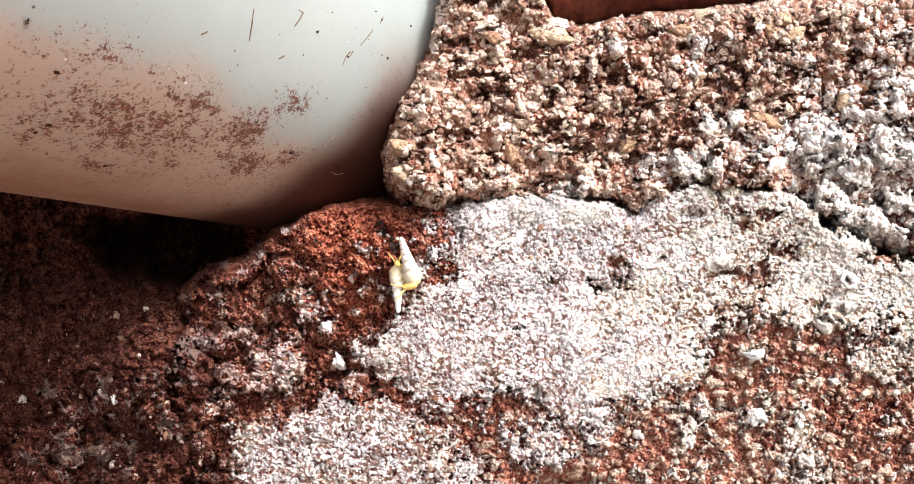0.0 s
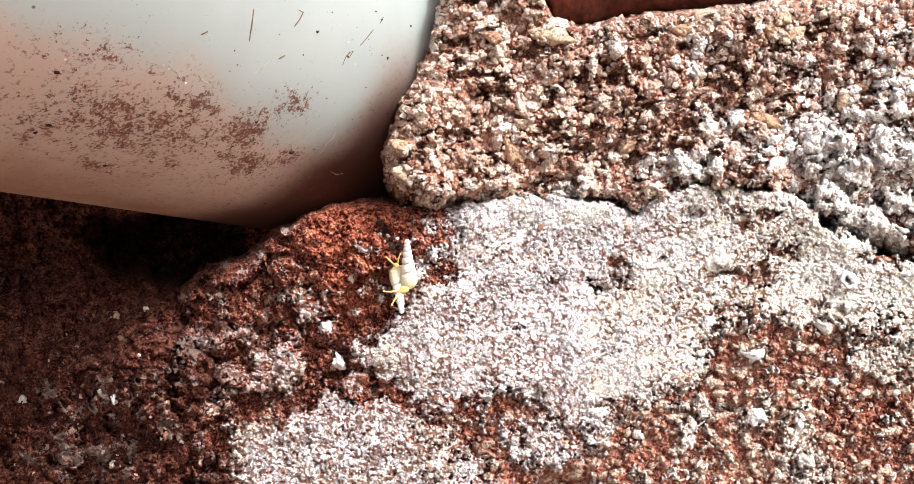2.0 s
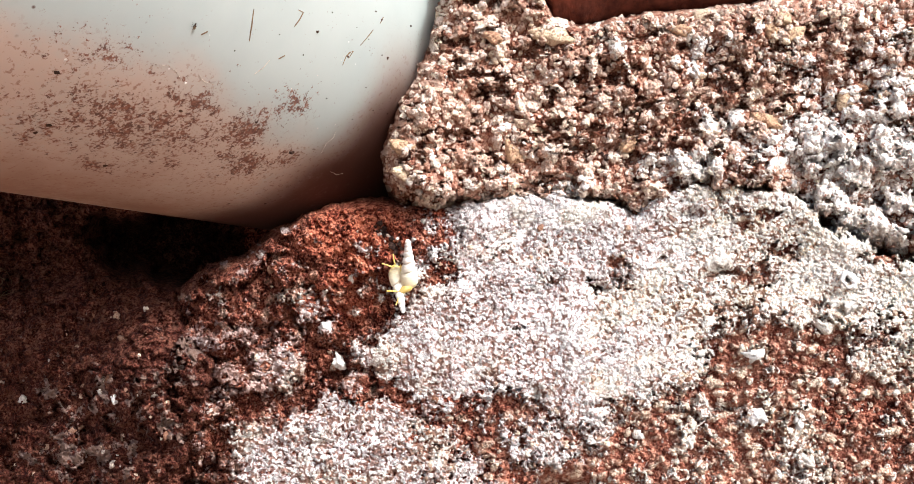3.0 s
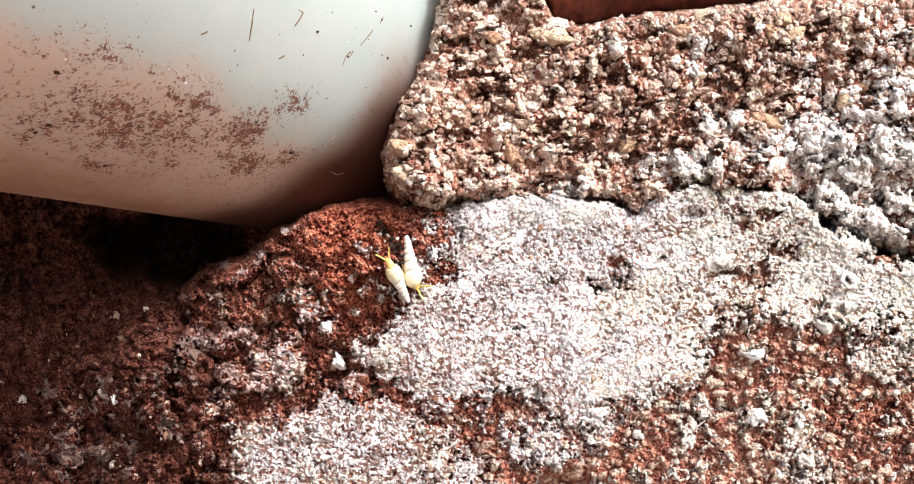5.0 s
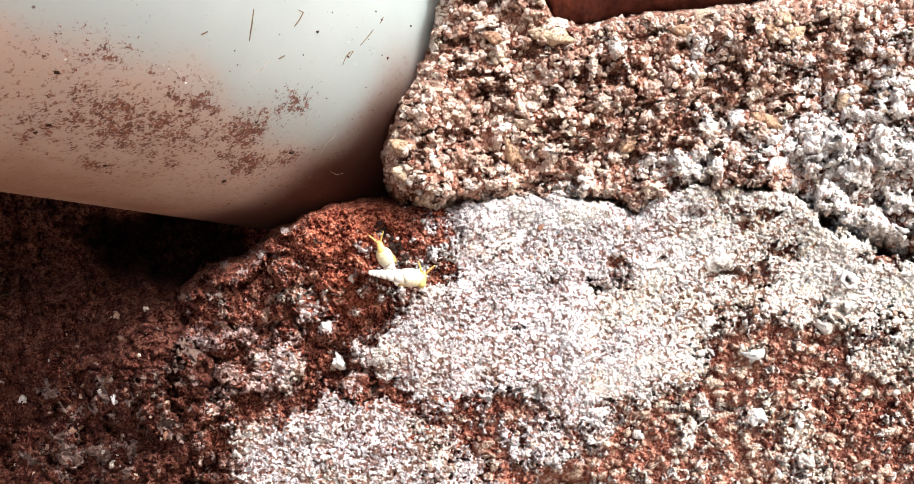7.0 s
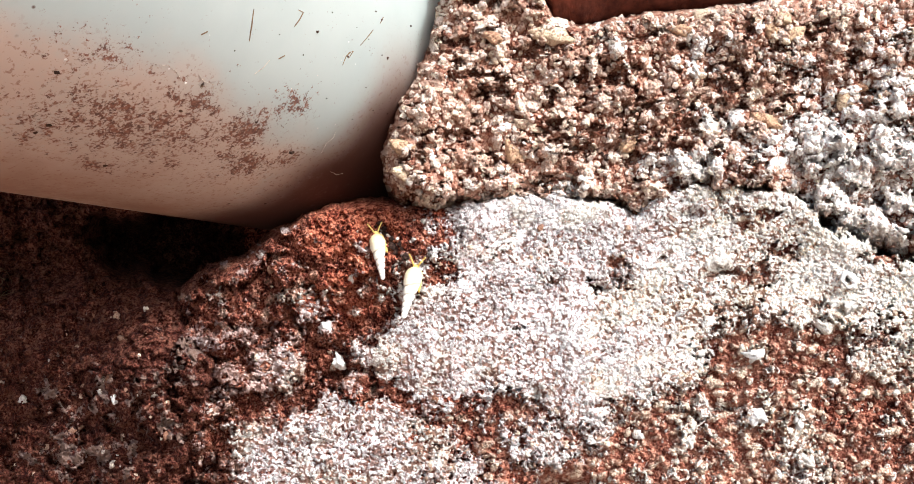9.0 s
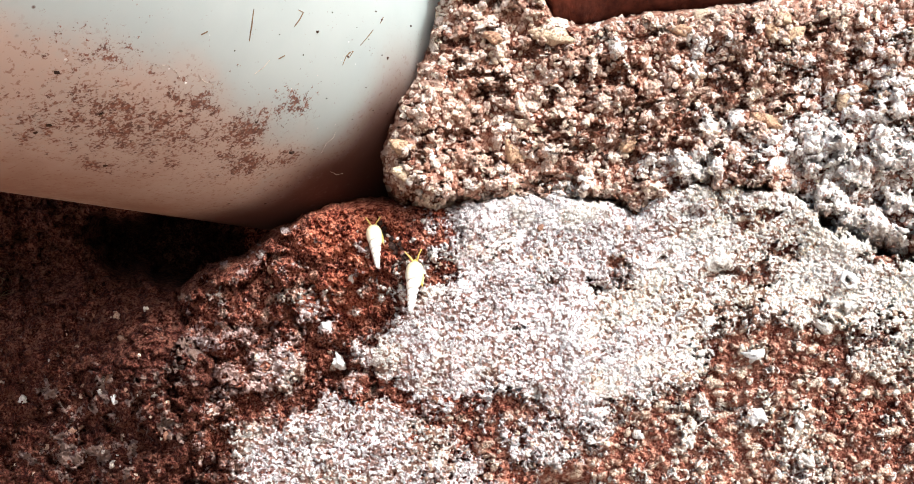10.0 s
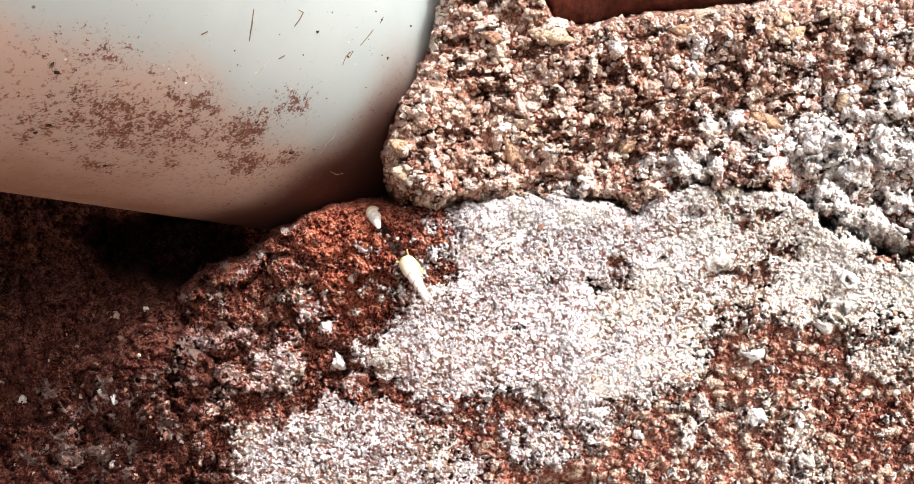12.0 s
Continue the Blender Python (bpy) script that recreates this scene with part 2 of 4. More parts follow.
def stones(u, v, size, seed=0, share=0.6, wide=0.62):
    """Separate stones on a jittered lattice: the dome of the nearest one (0 in the bed between them), and a random tone."""
    bend = 0.5 * size
    u = u + bend * (fbm(u, v, 0.7 * size, 3, seed + 5, 0.7) - 0.5)
    v = v + bend * (fbm(u, v, 0.7 * size, 3, seed + 6, 0.7) - 0.5)
    x, y = u / size + 13.1 * seed + 500, v / size + 7.7 * seed + 500
    i, j = np.floor(x).astype(int), np.floor(y).astype(int)
    best, tone = np.zeros(u.shape), np.zeros(u.shape)
    for di in (-1, 0, 1):
        for dj in (-1, 0, 1):
            cell = LATTICE[(i + di) & 255, (j + dj) & 255]
            turn, large = 6.283 * LATTICE[(i + di + 91) & 255, (j + dj + 37) & 255, 0], LATTICE[(i + di + 57) & 255, (j + dj + 11) & 255, 1]
            dx, dy = i + di + cell[..., 0] - x, j + dj + cell[..., 1] - y
            c, d = np.cos(turn), np.sin(turn)
            p, q = c * dx + d * dy, (c * dy - d * dx) * (1.15 + 0.6 * large)
            r = wide * (0.55 + 0.45 * large)
            dome = np.sqrt(np.clip(1 - (p * p + q * q) / (r * r), 0, 1)) * (0.6 + 0.4 * large) * (cell[..., 2] < share)
            near = dome > best
            best, tone = np.where(near, dome, best), np.where(near, np.mod(cell[..., 2] * 7.31 + large, 1.0), tone)
    return best, tone


def rubble(u, v, layers):
    """Stones of several sizes (size, seed, share, how tall): height, cover and tone of the highest one."""
    high, cover, tone = np.zeros(u.shape), np.zeros(u.shape), np.zeros(u.shape)
    for size, seed, share, tall in layers:
        dome, pick = stones(u, v, size, seed, share)
        near = tall * dome > high
        high, cover, tone = np.where(near, tall * dome, high), np.maximum(cover, dome), np.where(near, pick, tone)
    return high, cover, tone


def ramp01(x, a, b):
    t = np.clip((x - a) / (b - a), 0, 1)
    return t * t * (3 - 2 * t)


def blobs(u, v, table):
    """The union of soft ellipses (u, v, half width, half height, weight): weight in the middle, 0 at the rim, below outside."""
    out = np.full(u.shape, -1.0)
    for cu, cv, ru, rv, w in table:
        out = np.maximum(out, w - np.sqrt(((u - cu) / ru) ** 2 + ((v - cv) / rv) ** 2) * w)
    return out


def spot(u, v, h=0.0):
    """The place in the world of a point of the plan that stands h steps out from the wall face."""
    k = 1 - h * S / DIST
    return Vector(((u - 784) * S * k, -h * S, HEIGHT + (415.5 - v) * S * k))


def part(name, bm, material, parent=None, label="", smooth=False):
    me = bpy.data.meshes.new(name)
    bm.to_mesh(me)
    bm.free()
    me.materials.append(material)
    if smooth:
        me.shade_smooth()
    ob = new(name, me)
    ob.parent = parent
    return tagged(ob, label)


def grid_mesh(name, shape, xyz, material, keep, fields, wrap=False):
    """A mesh from a grid of places, without the cells that keep leaves out."""
    rows, cols = shape
    idx = np.arange(rows * cols).reshape(shape)
    quads = np.stack([idx[:-1, :-1], idx[1:, :-1], idx[1:, 1:], idx[:-1, 1:]], -1)
    if keep is not None:
        k = keep[:-1, :-1] | keep[1:, :-1] | keep[1:, 1:] | keep[:-1, 1:]
        quads = quads[k]
    quads = quads.reshape(-1, 4)
    used, quads = np.unique(quads, return_inverse=True)
    quads = quads.reshape(-1, 4)
    me = bpy.data.meshes.new(name)
    me.vertices.add(len(used))
    me.vertices.foreach_set("co", xyz.reshape(-1, 3)[used].astype(np.float32).ravel())
    me.loops.add(quads.size)
    me.loops.foreach_set("vertex_index", quads.astype(np.int32).ravel())
    me.polygons.add(len(quads))
    me.polygons.foreach_set("loop_start", np.arange(0, quads.size, 4, dtype=np.int32))
    for key, field in fields.items():
        at = me.attributes.new(key, "FLOAT", "POINT")
        at.data.foreach_set("value", field.ravel()[used].astype(np.float32))
    me.update(calc_edges=True)
    me.validate()
    me.materials.append(material)
    me.shade_smooth()
    return new(name, me)


class Relief:
    """A rough face of the wall over a stretch of the plan."""

    def __init__(self, u0, u1, v0, v1, step=1.6):
        self.u0, self.v0, self.step = u0, v0, step
        self.u, self.v = np.meshgrid(np.arange(u0, u1, step), np.arange(v0, v1, step))
        self.fields = {}

    def at(self, u, v):
        j = int(np.clip((u - self.u0) / self.step, 0, self.u.shape[1] - 1))
        i = int(np.clip((v - self.v0) / self.step, 0, self.u.shape[0] - 1))
        return float(self.h[i, j])

    def build(self, name, material, parent, label, deepest):
        k = 1 - self.h * S / DIST
        jig = 0.6 * self.step
        u = self.u + jig * (value_noise(self.u, self.v, 2.1, 40) - 0.5)
        v = self.v + jig * (value_noise(self.u, self.v, 2.1, 41) - 0.5)
        xyz = np.stack([(u - 784) * S * k, -self.h * S, HEIGHT + (415.5 - v) * S * k], -1)
        ob = grid_mesh(name, self.u.shape, xyz, material, self.h > deepest, self.fields)
        ob.parent = parent
        return tagged(ob, label)


# ---- the plain wall and the ground around ----
def box(bm, x0, x1, y0, y1, z0, z1):
    m = Matrix.Translation(((x0 + x1) / 2, (y0 + y1) / 2, (z0 + z1) / 2)) @ Matrix.Diagonal((x1 - x0, y1 - y0, z1 - z0, 1))
    bmesh.ops.create_cube(bm, size=1, matrix=m)


def build_wall():
    a, b = spot(-420, 1100), spot(1660, -90)
    bm = bmesh.new()
    front, back = 0.006, 0.24
    box(bm, -2.0, a.x, front, back, -0.05, 1.4)
    box(bm, b.x, 2.0, front, back, -0.05, 1.4)
    box(bm, a.x, b.x, front, back, -0.05, a.z)
    box(bm, a.x, b.x, front, back, b.z, 1.4)
    box(bm, a.x, b.x, 0.14, back, a.z, b.z)
    box(bm, a.x, spot(-290, 0).x, 0.045, 0.14, a.z, b.z)
    return tagged(part("wall_north", bm, BRICK), "weathered red brick wall with thick pebbly mortar", "wall", kind="structure")


def build_ground():
    bm = bmesh.new()
    bmesh.ops.create_grid(bm, x_segments=40, y_segments=40, size=60)
    for vert in bm.verts:
        vert.co.z = 0.02 * noise.noise(vert.co * 0.7) - 0.01
    return tagged(part("ground", bm, GROUND), "bare brown earth at the foot of the wall", "ground", kind="structure")


wall = build_wall()
build_ground()

# outlines on the plan
BRICK_TOP = ([250, 310, 350, 420, 480, 530, 590, 650, 720, 790, 860, 950, 1050, 1090, 1130, 1190, 1300, 1370, 1440, 1568, 1700],
             [530, 486, 462, 436, 396, 374, 358, 353, 353, 350, 340, 337, 345, 362, 338, 322, 318, 342, 400, 440, 470])
BRICK_LEFT = ([440, 500, 580, 680, 760, 840, 960], [326, 290, 278, 292, 320, 340, 366])
MORTAR_LEFT = ([-140, 0, 80, 150, 200, 235, 290, 330, 400], [772, 757, 733, 703, 680, 666, 664, 680, 720])
MORTAR_TOP = ([700, 905, 935, 950, 1000, 1080, 1200, 1290, 1400, 1568, 1700], [-160, -160, 10, 42, 50, 34, 22, 12, 4, -6, -10])
# the lime crust: the rims of its two sheets, small isles, and the bare places in it (u, v, half width, half height, weight)
LIME_LEFT = ([330, 360, 420, 470, 505, 545, 590, 620, 645, 690, 705], [780, 780, 762, 740, 696, 655, 618, 606, 655, 712, 766])
LIME_LOW = ([600, 760, 800, 880, 930, 960, 1000, 1040, 1100, 1160, 1200, 1225, 1260, 1300, 1360, 1400, 1440, 1600],
            [704, 704, 694, 690, 700, 738, 745, 708, 692, 686, 655, 585, 550, 560, 580, 556, 585, 610])
LOW_SHEET_TOP = ([380, 400, 470, 530, 570, 640, 690, 740, 790, 800], [770, 708, 716, 692, 662, 678, 702, 724, 762, 800])
ISLES = ((525, 520, 50, 32, 0.95), (562, 560, 28, 20, 1.0), (475, 640, 50, 56, 1.0), (350, 590, 52, 30, 0.6), (352, 650, 40, 46, 0.7), (455, 610, 30, 22, 0.6),
         (430, 570, 44, 26, 0.35), (380, 690, 24, 20, 0.5), (940, 775, 52, 44, 0.9))
FAR_ISLES = ((1500, 625, 62, 40, 1.0), (1185, 765, 18, 34, 0.6), (1370, 740, 22, 45, 0.4), (1300, 712, 26, 22, 0.7), (1296, 610, 26, 16, 0.8),
             (1400, 820, 55, 22, 0.6), (1530, 540, 60, 50, 0.7), (1020, 735, 30, 26, 0.6), (800, 822, 50, 22, 0.8), (1190, 700, 30, 20, 0.4), (1385, 790, 20, 18, 0.6))
BARE = ((1070, 455, 30, 48, 1.0), (1285, 475, 70, 16, 1.0), (1032, 488, 24, 9, 1.0), (960, 405, 50, 12, 0.5), (1300, 372, 70, 14, 0.8), (1365, 440, 44, 30, 0.7), (1250, 352, 60, 14, 0.5),
        (880, 570, 40, 26, 0.5), (1520, 445, 80, 32, 1.0), (1335, 585, 110, 34, 1.0), (1200, 600, 30, 40, 0.5), (948, 480, 14, 12, 0.8), (760, 460, 26, 30, 0.5), (1150, 515, 40, 10, 0.5), (870, 650, 40, 20, 0.3))
PITS = ((1456, 484, 6, 6, 40), (1088, 362, 20, 14, 40), (1034, 490, 20, 7, 22), (1245, 698, 26, 9, 26), (922, 677, 8, 11, 24), (1185, 367, 16, 7, 18), (656, 398, 18, 11, 26), (674, 420, 13, 16, 24),
        (975, 838, 52, 20, 70), (595, 640, 60, 9, 22), (650, 662, 45, 9, 22), (1235, 475, 30, 6, 14), (1410, 590, 32, 9, 20), (1455, 540, 16, 9, 20), (455, 560, 70, 9, 18), (560, 590, 40, 9, 20), (440, 690, 16, 30, 14))


def crumble(r, d, radius, deep):
    """Rounds a face off towards its edge: d is the way in from the edge."""
    e = np.clip(d / radius, 0, 1)
    r.h = r.h - deep * (1 - np.sqrt(np.clip(1 - (1 - e) ** 2, 0, 1))) + np.minimum(d, 0) * 14


def build_front_brick():
    r = Relief(230, 1630, 290, 880, 1.25)
    u, v = r.u, r.v
    edge = fbm(u, v, 60, 4, 2) - 0.5
    top = v - np.interp(u, *BRICK_TOP) + 26 * edge + np.interp(u, [760, 820, 1280, 1400], [6, 26, 26, 70]) * (fbm(u, v, 20, 4, 47, 0.7) - 0.5)
    left = u - np.interp(v, *BRICK_LEFT) + 150 * (fbm(u, v, 90, 6, 3, 0.62) - 0.5)
    bu, bv = fbm(u, v, 50, 5, 4, 0.65) - 0.5, fbm(u, v, 50, 5, 5, 0.65) - 0.5
    wu, wv = u + 80 * bu + 40 * (fbm(u, v, 15, 3, 44, 0.75) - 0.5), v + 80 * bv + 40 * (fbm(u, v, 15, 3, 45, 0.75) - 0.5)
    # the two sheets of lime and what breaks them
    upper = np.minimum((wu - np.interp(wv, *LIME_LEFT)) / np.interp(v, [470, 540], [150, 55]), (np.interp(wu, *LIME_LOW) - wv) / 58)
    lower = np.minimum(np.minimum(wv - np.interp(wu, *LOW_SHEET_TOP), wu - 392), 1500 - wu - wv * 0.92) / 32
    sheet = np.clip(np.maximum(upper, lower), -1, 0.75)
    sheet = sheet - np.interp(u, [1130, 1260], [0, 0.2]) * ramp01(sheet, -0.2, 0.3) - np.maximum(blobs(wu, wv, BARE), 0) * 1.15
    isle = blobs(wu, wv, ISLES + FAR_ISLES)
    isle = np.minimum(isle, np.interp(u, [590, 700], [0.42, 1])) - np.interp(u, [560, 690], [0.2, 0])
    flecks = 1.8 * (fbm(u, v, 17, 4, 6, 0.7) - np.interp(u, [600, 690, 790, 1000, 1250], [0.74, 0.655, 0.655, 0.69, 0.66]))
    flecks = flecks - 1.0 * ramp01(710 - u, 0, 50) * ramp01(420 - v, 0, 40)
    # broken chunks on the crumbling end, thin curled chips on the bare part
    chunk, tall = stones(u + 0.3 * v + 70 * bu, 1.25 * v + 70 * bv, 54, 19, 0.8, 0.8)
    crumb, high = stones(u, v, 21, 20, 0.75, 0.75)
    chip, pale = stones(u + 0.35 * v, 1.2 * v, 27, 37, 0.55, 0.62)
    chip2, pale2 = stones(u - 0.2 * v, 1.2 * v, 15, 38, 0.6, 0.62)
    pale = np.where(chip * 1.4 > chip2, pale, pale2)
    chip = np.maximum(chip, 0.75 * chip2)
    end = np.interp(u, [590, 740], [1.0, 0.0])
    bare = np.maximum(ramp01(u, 800, 900), ramp01(v, 690, 740) * (1 - end))
    dusty = end * (0.75 * np.minimum(chunk * 1.5, 1) * tall + 0.3 * crumb * high - 0.40 - 0.4 * ramp01(580 - v, 0, 60) - 0.3 * ramp01(410 - u, 0, 60) * ramp01(600 - v, 0, 60)) - (1 - end) - np.maximum(blobs(u, v, ((610, 410, 150, 78, 1), (635, 500, 90, 64, 0.8), (350, 440, 90, 60, 1))), 0)
    crust = np.maximum(np.maximum(np.maximum(sheet, isle), flecks), np.minimum(dusty, 0.16)) + 0.85 * (fbm(u, v, 26, 5, 7, 0.8) - 0.5) + 0.3 * (fbm(u + 0.4 * v, 1.3 * v, 130, 3, 21) - 0.5)
    pores = ramp01(0.40 - fbm(u + 0.3 * v, 1.25 * v, 17, 4, 48, 0.75), 0, 0.05) * ramp01(fbm(u + 0.5 * v, 1.4 * v, 100, 4, 49, 0.6), 0.40, 0.62)
    crust = crust - 0.52 * pores * ramp01(top, 20, 90) * np.interp(u, [700, 1100], [0.8, 1.1])
    thick = ramp01(crust, -0.05, 0.25)
    fine = fbm(u, v, 5.2, 3, 8, 0.85) - 0.5
    patchy = np.maximum(ramp01(fbm(u + 0.5 * v, 1.4 * v, 110, 4, 9), 0.38, 0.62), 0.55 * ramp01(v, 620, 690) * ramp01(-u, -830, -740))
    bent = fbm(u, v, 5, 2, 11) - 0.5
    small, large = fbm(u + 8 * bent, 1.3 * v, 6.5, 2, 10, 0.7), fbm(u + 0.3 * v, 1.3 * v, 19, 4, 12, 0.75)
    worm = np.maximum(ramp01(-small, -0.41, -0.31), 0.9 * ramp01(-large, -0.39, -0.31)) * (0.25 + 0.85 * patchy) * np.interp(u, [600, 1000], [1.25, 0.95]) * (1 + 0.6 * ramp01(v, 640, 700) * ramp01(-u, -820, -740))
    nodule, _ = stones(u + 14 * bent, v + 10 * fine, 9.5, 42, 0.93, 0.85)
    nodule = np.maximum(nodule, 0.9 * stones(u, v, 6.5, 43, 0.8, 0.85)[0])
    zone = fbm(u + 0.6 * v, 1.5 * v, 85, 5, 70, 0.65)
    seam = (1 - np.minimum(nodule * 1.25, 1)) * np.clip(0.78 + 2.4 * (zone - 0.5) - 0.22 * ramp01(blobs(u, v, ((1060, 550, 170, 130, 1), (1180, 400, 130, 60, 1), (960, 370, 120, 40, 1))), 0, 0.7) + 0.4 * ramp01(lower, -0.2, 0.3) + 0.25 * ramp01(760 - u, 0, 80), 0.12, 1.1) * np.interp(top, [20, 110], [0.55, 1])
    rough = 40 * (fbm(u, v, 60, 6, 15, 0.66) - 0.5)
    broken = (1 - 0.6 * thick) * end
    flat = 0.85 * ramp01(blobs(u, v, ((610, 405, 150, 72, 1),)), 0.0, 0.4)
    rough = rough + broken * (1 - flat) * (58 * np.minimum(chunk * 2.2, 1) * (0.2 + 0.8 * tall) + 34 * (fbm(u, v, 22, 4, 71, 0.7) - 0.5) - 30) + broken * 14 * np.minimum(crumb * 1.8, 1) * high
    grit, _ = stones(u, v, 11, 50, 0.85, 0.8)
    rough = rough + end * (1 - thick) * (12 * grit - 5)
    rough = rough + bare * (1 - thick) * (17 * chip - 7) + (1 - end) * (1 - bare) * (1 - thick) * (9 * grit - 4)
    rough = rough * np.interp(u, [1000, 1200], [1, 0.8])
    r.h = 40 * (fbm(u, v, 260, 3, 16) - 0.5) + rough * (1 - 0.5 * thick) + 13 * thick + (np.interp(u, [620, 800, 1100], [19, 15, 10]) * (1 - thick) + 4.0 * thick) * fine - 2.8 * worm * (0.5 + 0.5 * thick) - 2.6 * seam * thick
    r.h = r.h + 14 * np.exp(-(top / 55) ** 2) * np.interp(u, [800, 880], [0, 1])
    for cu, cv, ru, rv, deep in PITS:
        r.h = r.h - deep * np.exp(-((u + 30 * bu - cu) / ru) ** 2 - ((v + 30 * bv - cv) / rv) ** 2)
    crumble(r, top, np.interp(u, [300, 760, 900], [95, 70, 34]), np.interp(u, [300, 430, 560, 760, 900, 1060, 1130], [230, 170, 80, 60, 14, 20, 8]))
    crumble(r, left, np.interp(v, [580, 720], [230, 90]), np.interp(v, [580, 720], [250, 130]))
    far = np.interp(u + 0.4 * (v - 560) + 120 * edge, [1000, 1240], [0, 1])
    r.fields = {"crust": 0.5 + 0.9 * np.clip(crust, -0.6, 0.46) + (0.6 - 0.2 * thick) * fine - 0.30 * worm * thick,
                "earth": 0.95 * ramp01(u, 760, 1000) * fbm(u, v, 90, 3, 17),
                "chip": bare * np.clip(1.3 * chip - 0.25 + 0.9 * fine, 0, 1) * ramp01(pale, 0.1, 0.7) + 0.55 * end * np.clip(crumb - 0.3, 0, 1) * ramp01(high, 0.5, 0.9) * (1 - flat),
                "seam": seam,
                "cream": np.clip(far * (0.35 + 0.9 * (fbm(u, v, 50, 4, 39) - 0.3)) + 0.5 * ramp01(fbm(u + 0.5 * v, 1.3 * v, 70, 4, 73, 0.6), 0.55, 0.72), 0, 1),
                "rosy_tint": np.interp(u - 0.5 * (v - 560) + 90 * edge, [470, 740], [0.8, 0.0]) * (1 - ramp01(np.maximum(sheet, 0.7 * isle), 0.0, 0.3)),
                "bright_red": 0.85 * ramp01(blobs(u, v, ((600, 400, 130, 62, 1), (590, 500, 90, 70, 0.6), (770, 360, 60, 16, 1))) + 0.8 * (fbm(u, v, 40, 4, 18) - 0.5), 0.0, 0.4)}
    ob = r.build("brick", BRICK, wall, "worn red brick crusted with white lime", -330)
    return ob, r


def build_side_brick():
    r = Relief(-110, 420, 300, 930, 1.5)
    u, v = r.u, r.v
    ledge = v - (500 + 40 * (fbm(u, v, 80, 4, 21) - 0.5) + 34 * ramp01(u, 120, 240) - 40 * ramp01(u, 290, 400))
    fine = fbm(u, v, 9, 3, 22, 0.8) - 0.5
    clod, tall = grains(u + 40 * fine, v + 60 * (fbm(u, v, 40, 4, 29) - 0.5), 44, 34)
    crumb, high = grains(u + 20 * fine, v, 17, 35)
    top = np.minimum(clod * 2.2, 1) ** 0.7
    r.h = -135 + 46 * top * tall + 26 * np.minimum(crumb * 1.8, 1) * high + 60 * (fbm(u, v, 150, 3, 23) - 0.5) + 70 * (fbm(u, v, 60, 6, 24, 0.68) - 0.5) + 24 * fine
    r.h = r.h - 90 * ramp01(640 - v, 0, 130) - 115 * ramp01(260 - u, 0, 300) + 60 * ramp01(u, 100, 270) - 190 * ramp01(u + 130 * (fbm(u, v, 60, 4, 30, 0.65) - 0.5), 310, 420)
    r.h = r.h + 50 * ramp01(u, 120, 340) * ramp01(ledge, 20, 90) - 130 * ramp01(-ledge, -15, 50) + 60 * ramp01(-ledge - 20, 0, 60) * ramp01(200 - u, 0, 120)
    r.h = r.h - 470 * ramp01(blobs(u, v, ((375, 420, 260, 88, 1), (470, 480, 110, 110, 0.7))) + 0.5 * (fbm(u, v, 50, 4, 25) - 0.5), 0.0, 0.55)
    crust = np.maximum(1.7 * (fbm(u, v, 24, 4, 26, 0.7) - 0.74), np.minimum(0.9 * (top * (tall - 0.15) - 0.69), 0.0) + 0.9 * (fbm(u, v, 12, 3, 36) - 0.5)) + 0.5 * (fbm(u, v, 90, 3, 27) - 0.5) - 1.5 * (ledge < 30) - 0.25 * ramp01(150 - u, 0, 120)
    r.fields = {"crust": 0.5 - np.interp(u, [430, 640], [1, 0]) * np.interp(v, [490, 570], [0.2, 0.03]) + 0.9 * np.clip(crust, -0.6, 0.2) + 0.4 * fine, "earth": -0.12 + 0.35 * fbm(u, v, 100, 3, 28), "bright_red": 0 * u}
    return r.build("brick", SHADED_BRICK, wall, "dark red brick with crumbling face, pipe shade in its colour", -10000), r


def build_upper_brick():
    r = Relief(880, 1690, -140, 90, 3.0)
    u, v = r.u, r.v
    r.h = -110 + 14 * (fbm(u, v, 160, 3, 31) - 0.5) + 7 * (fbm(u, v, 30, 4, 32) - 0.5) + 3 * (fbm(u, v, 6, 2, 33) - 0.5)
    low = np.interp(u, *MORTAR_TOP) + 6 - v
    crumble(r, low, 60, 90)
    r.fields = {"crust": 0 * u, "earth": 0.5 + 0 * u, "bright_red": 0.25 + 0 * u}
    return r.build("brick", CLAY, wall, "smooth brown clay brick over the mortar bed", -400), r


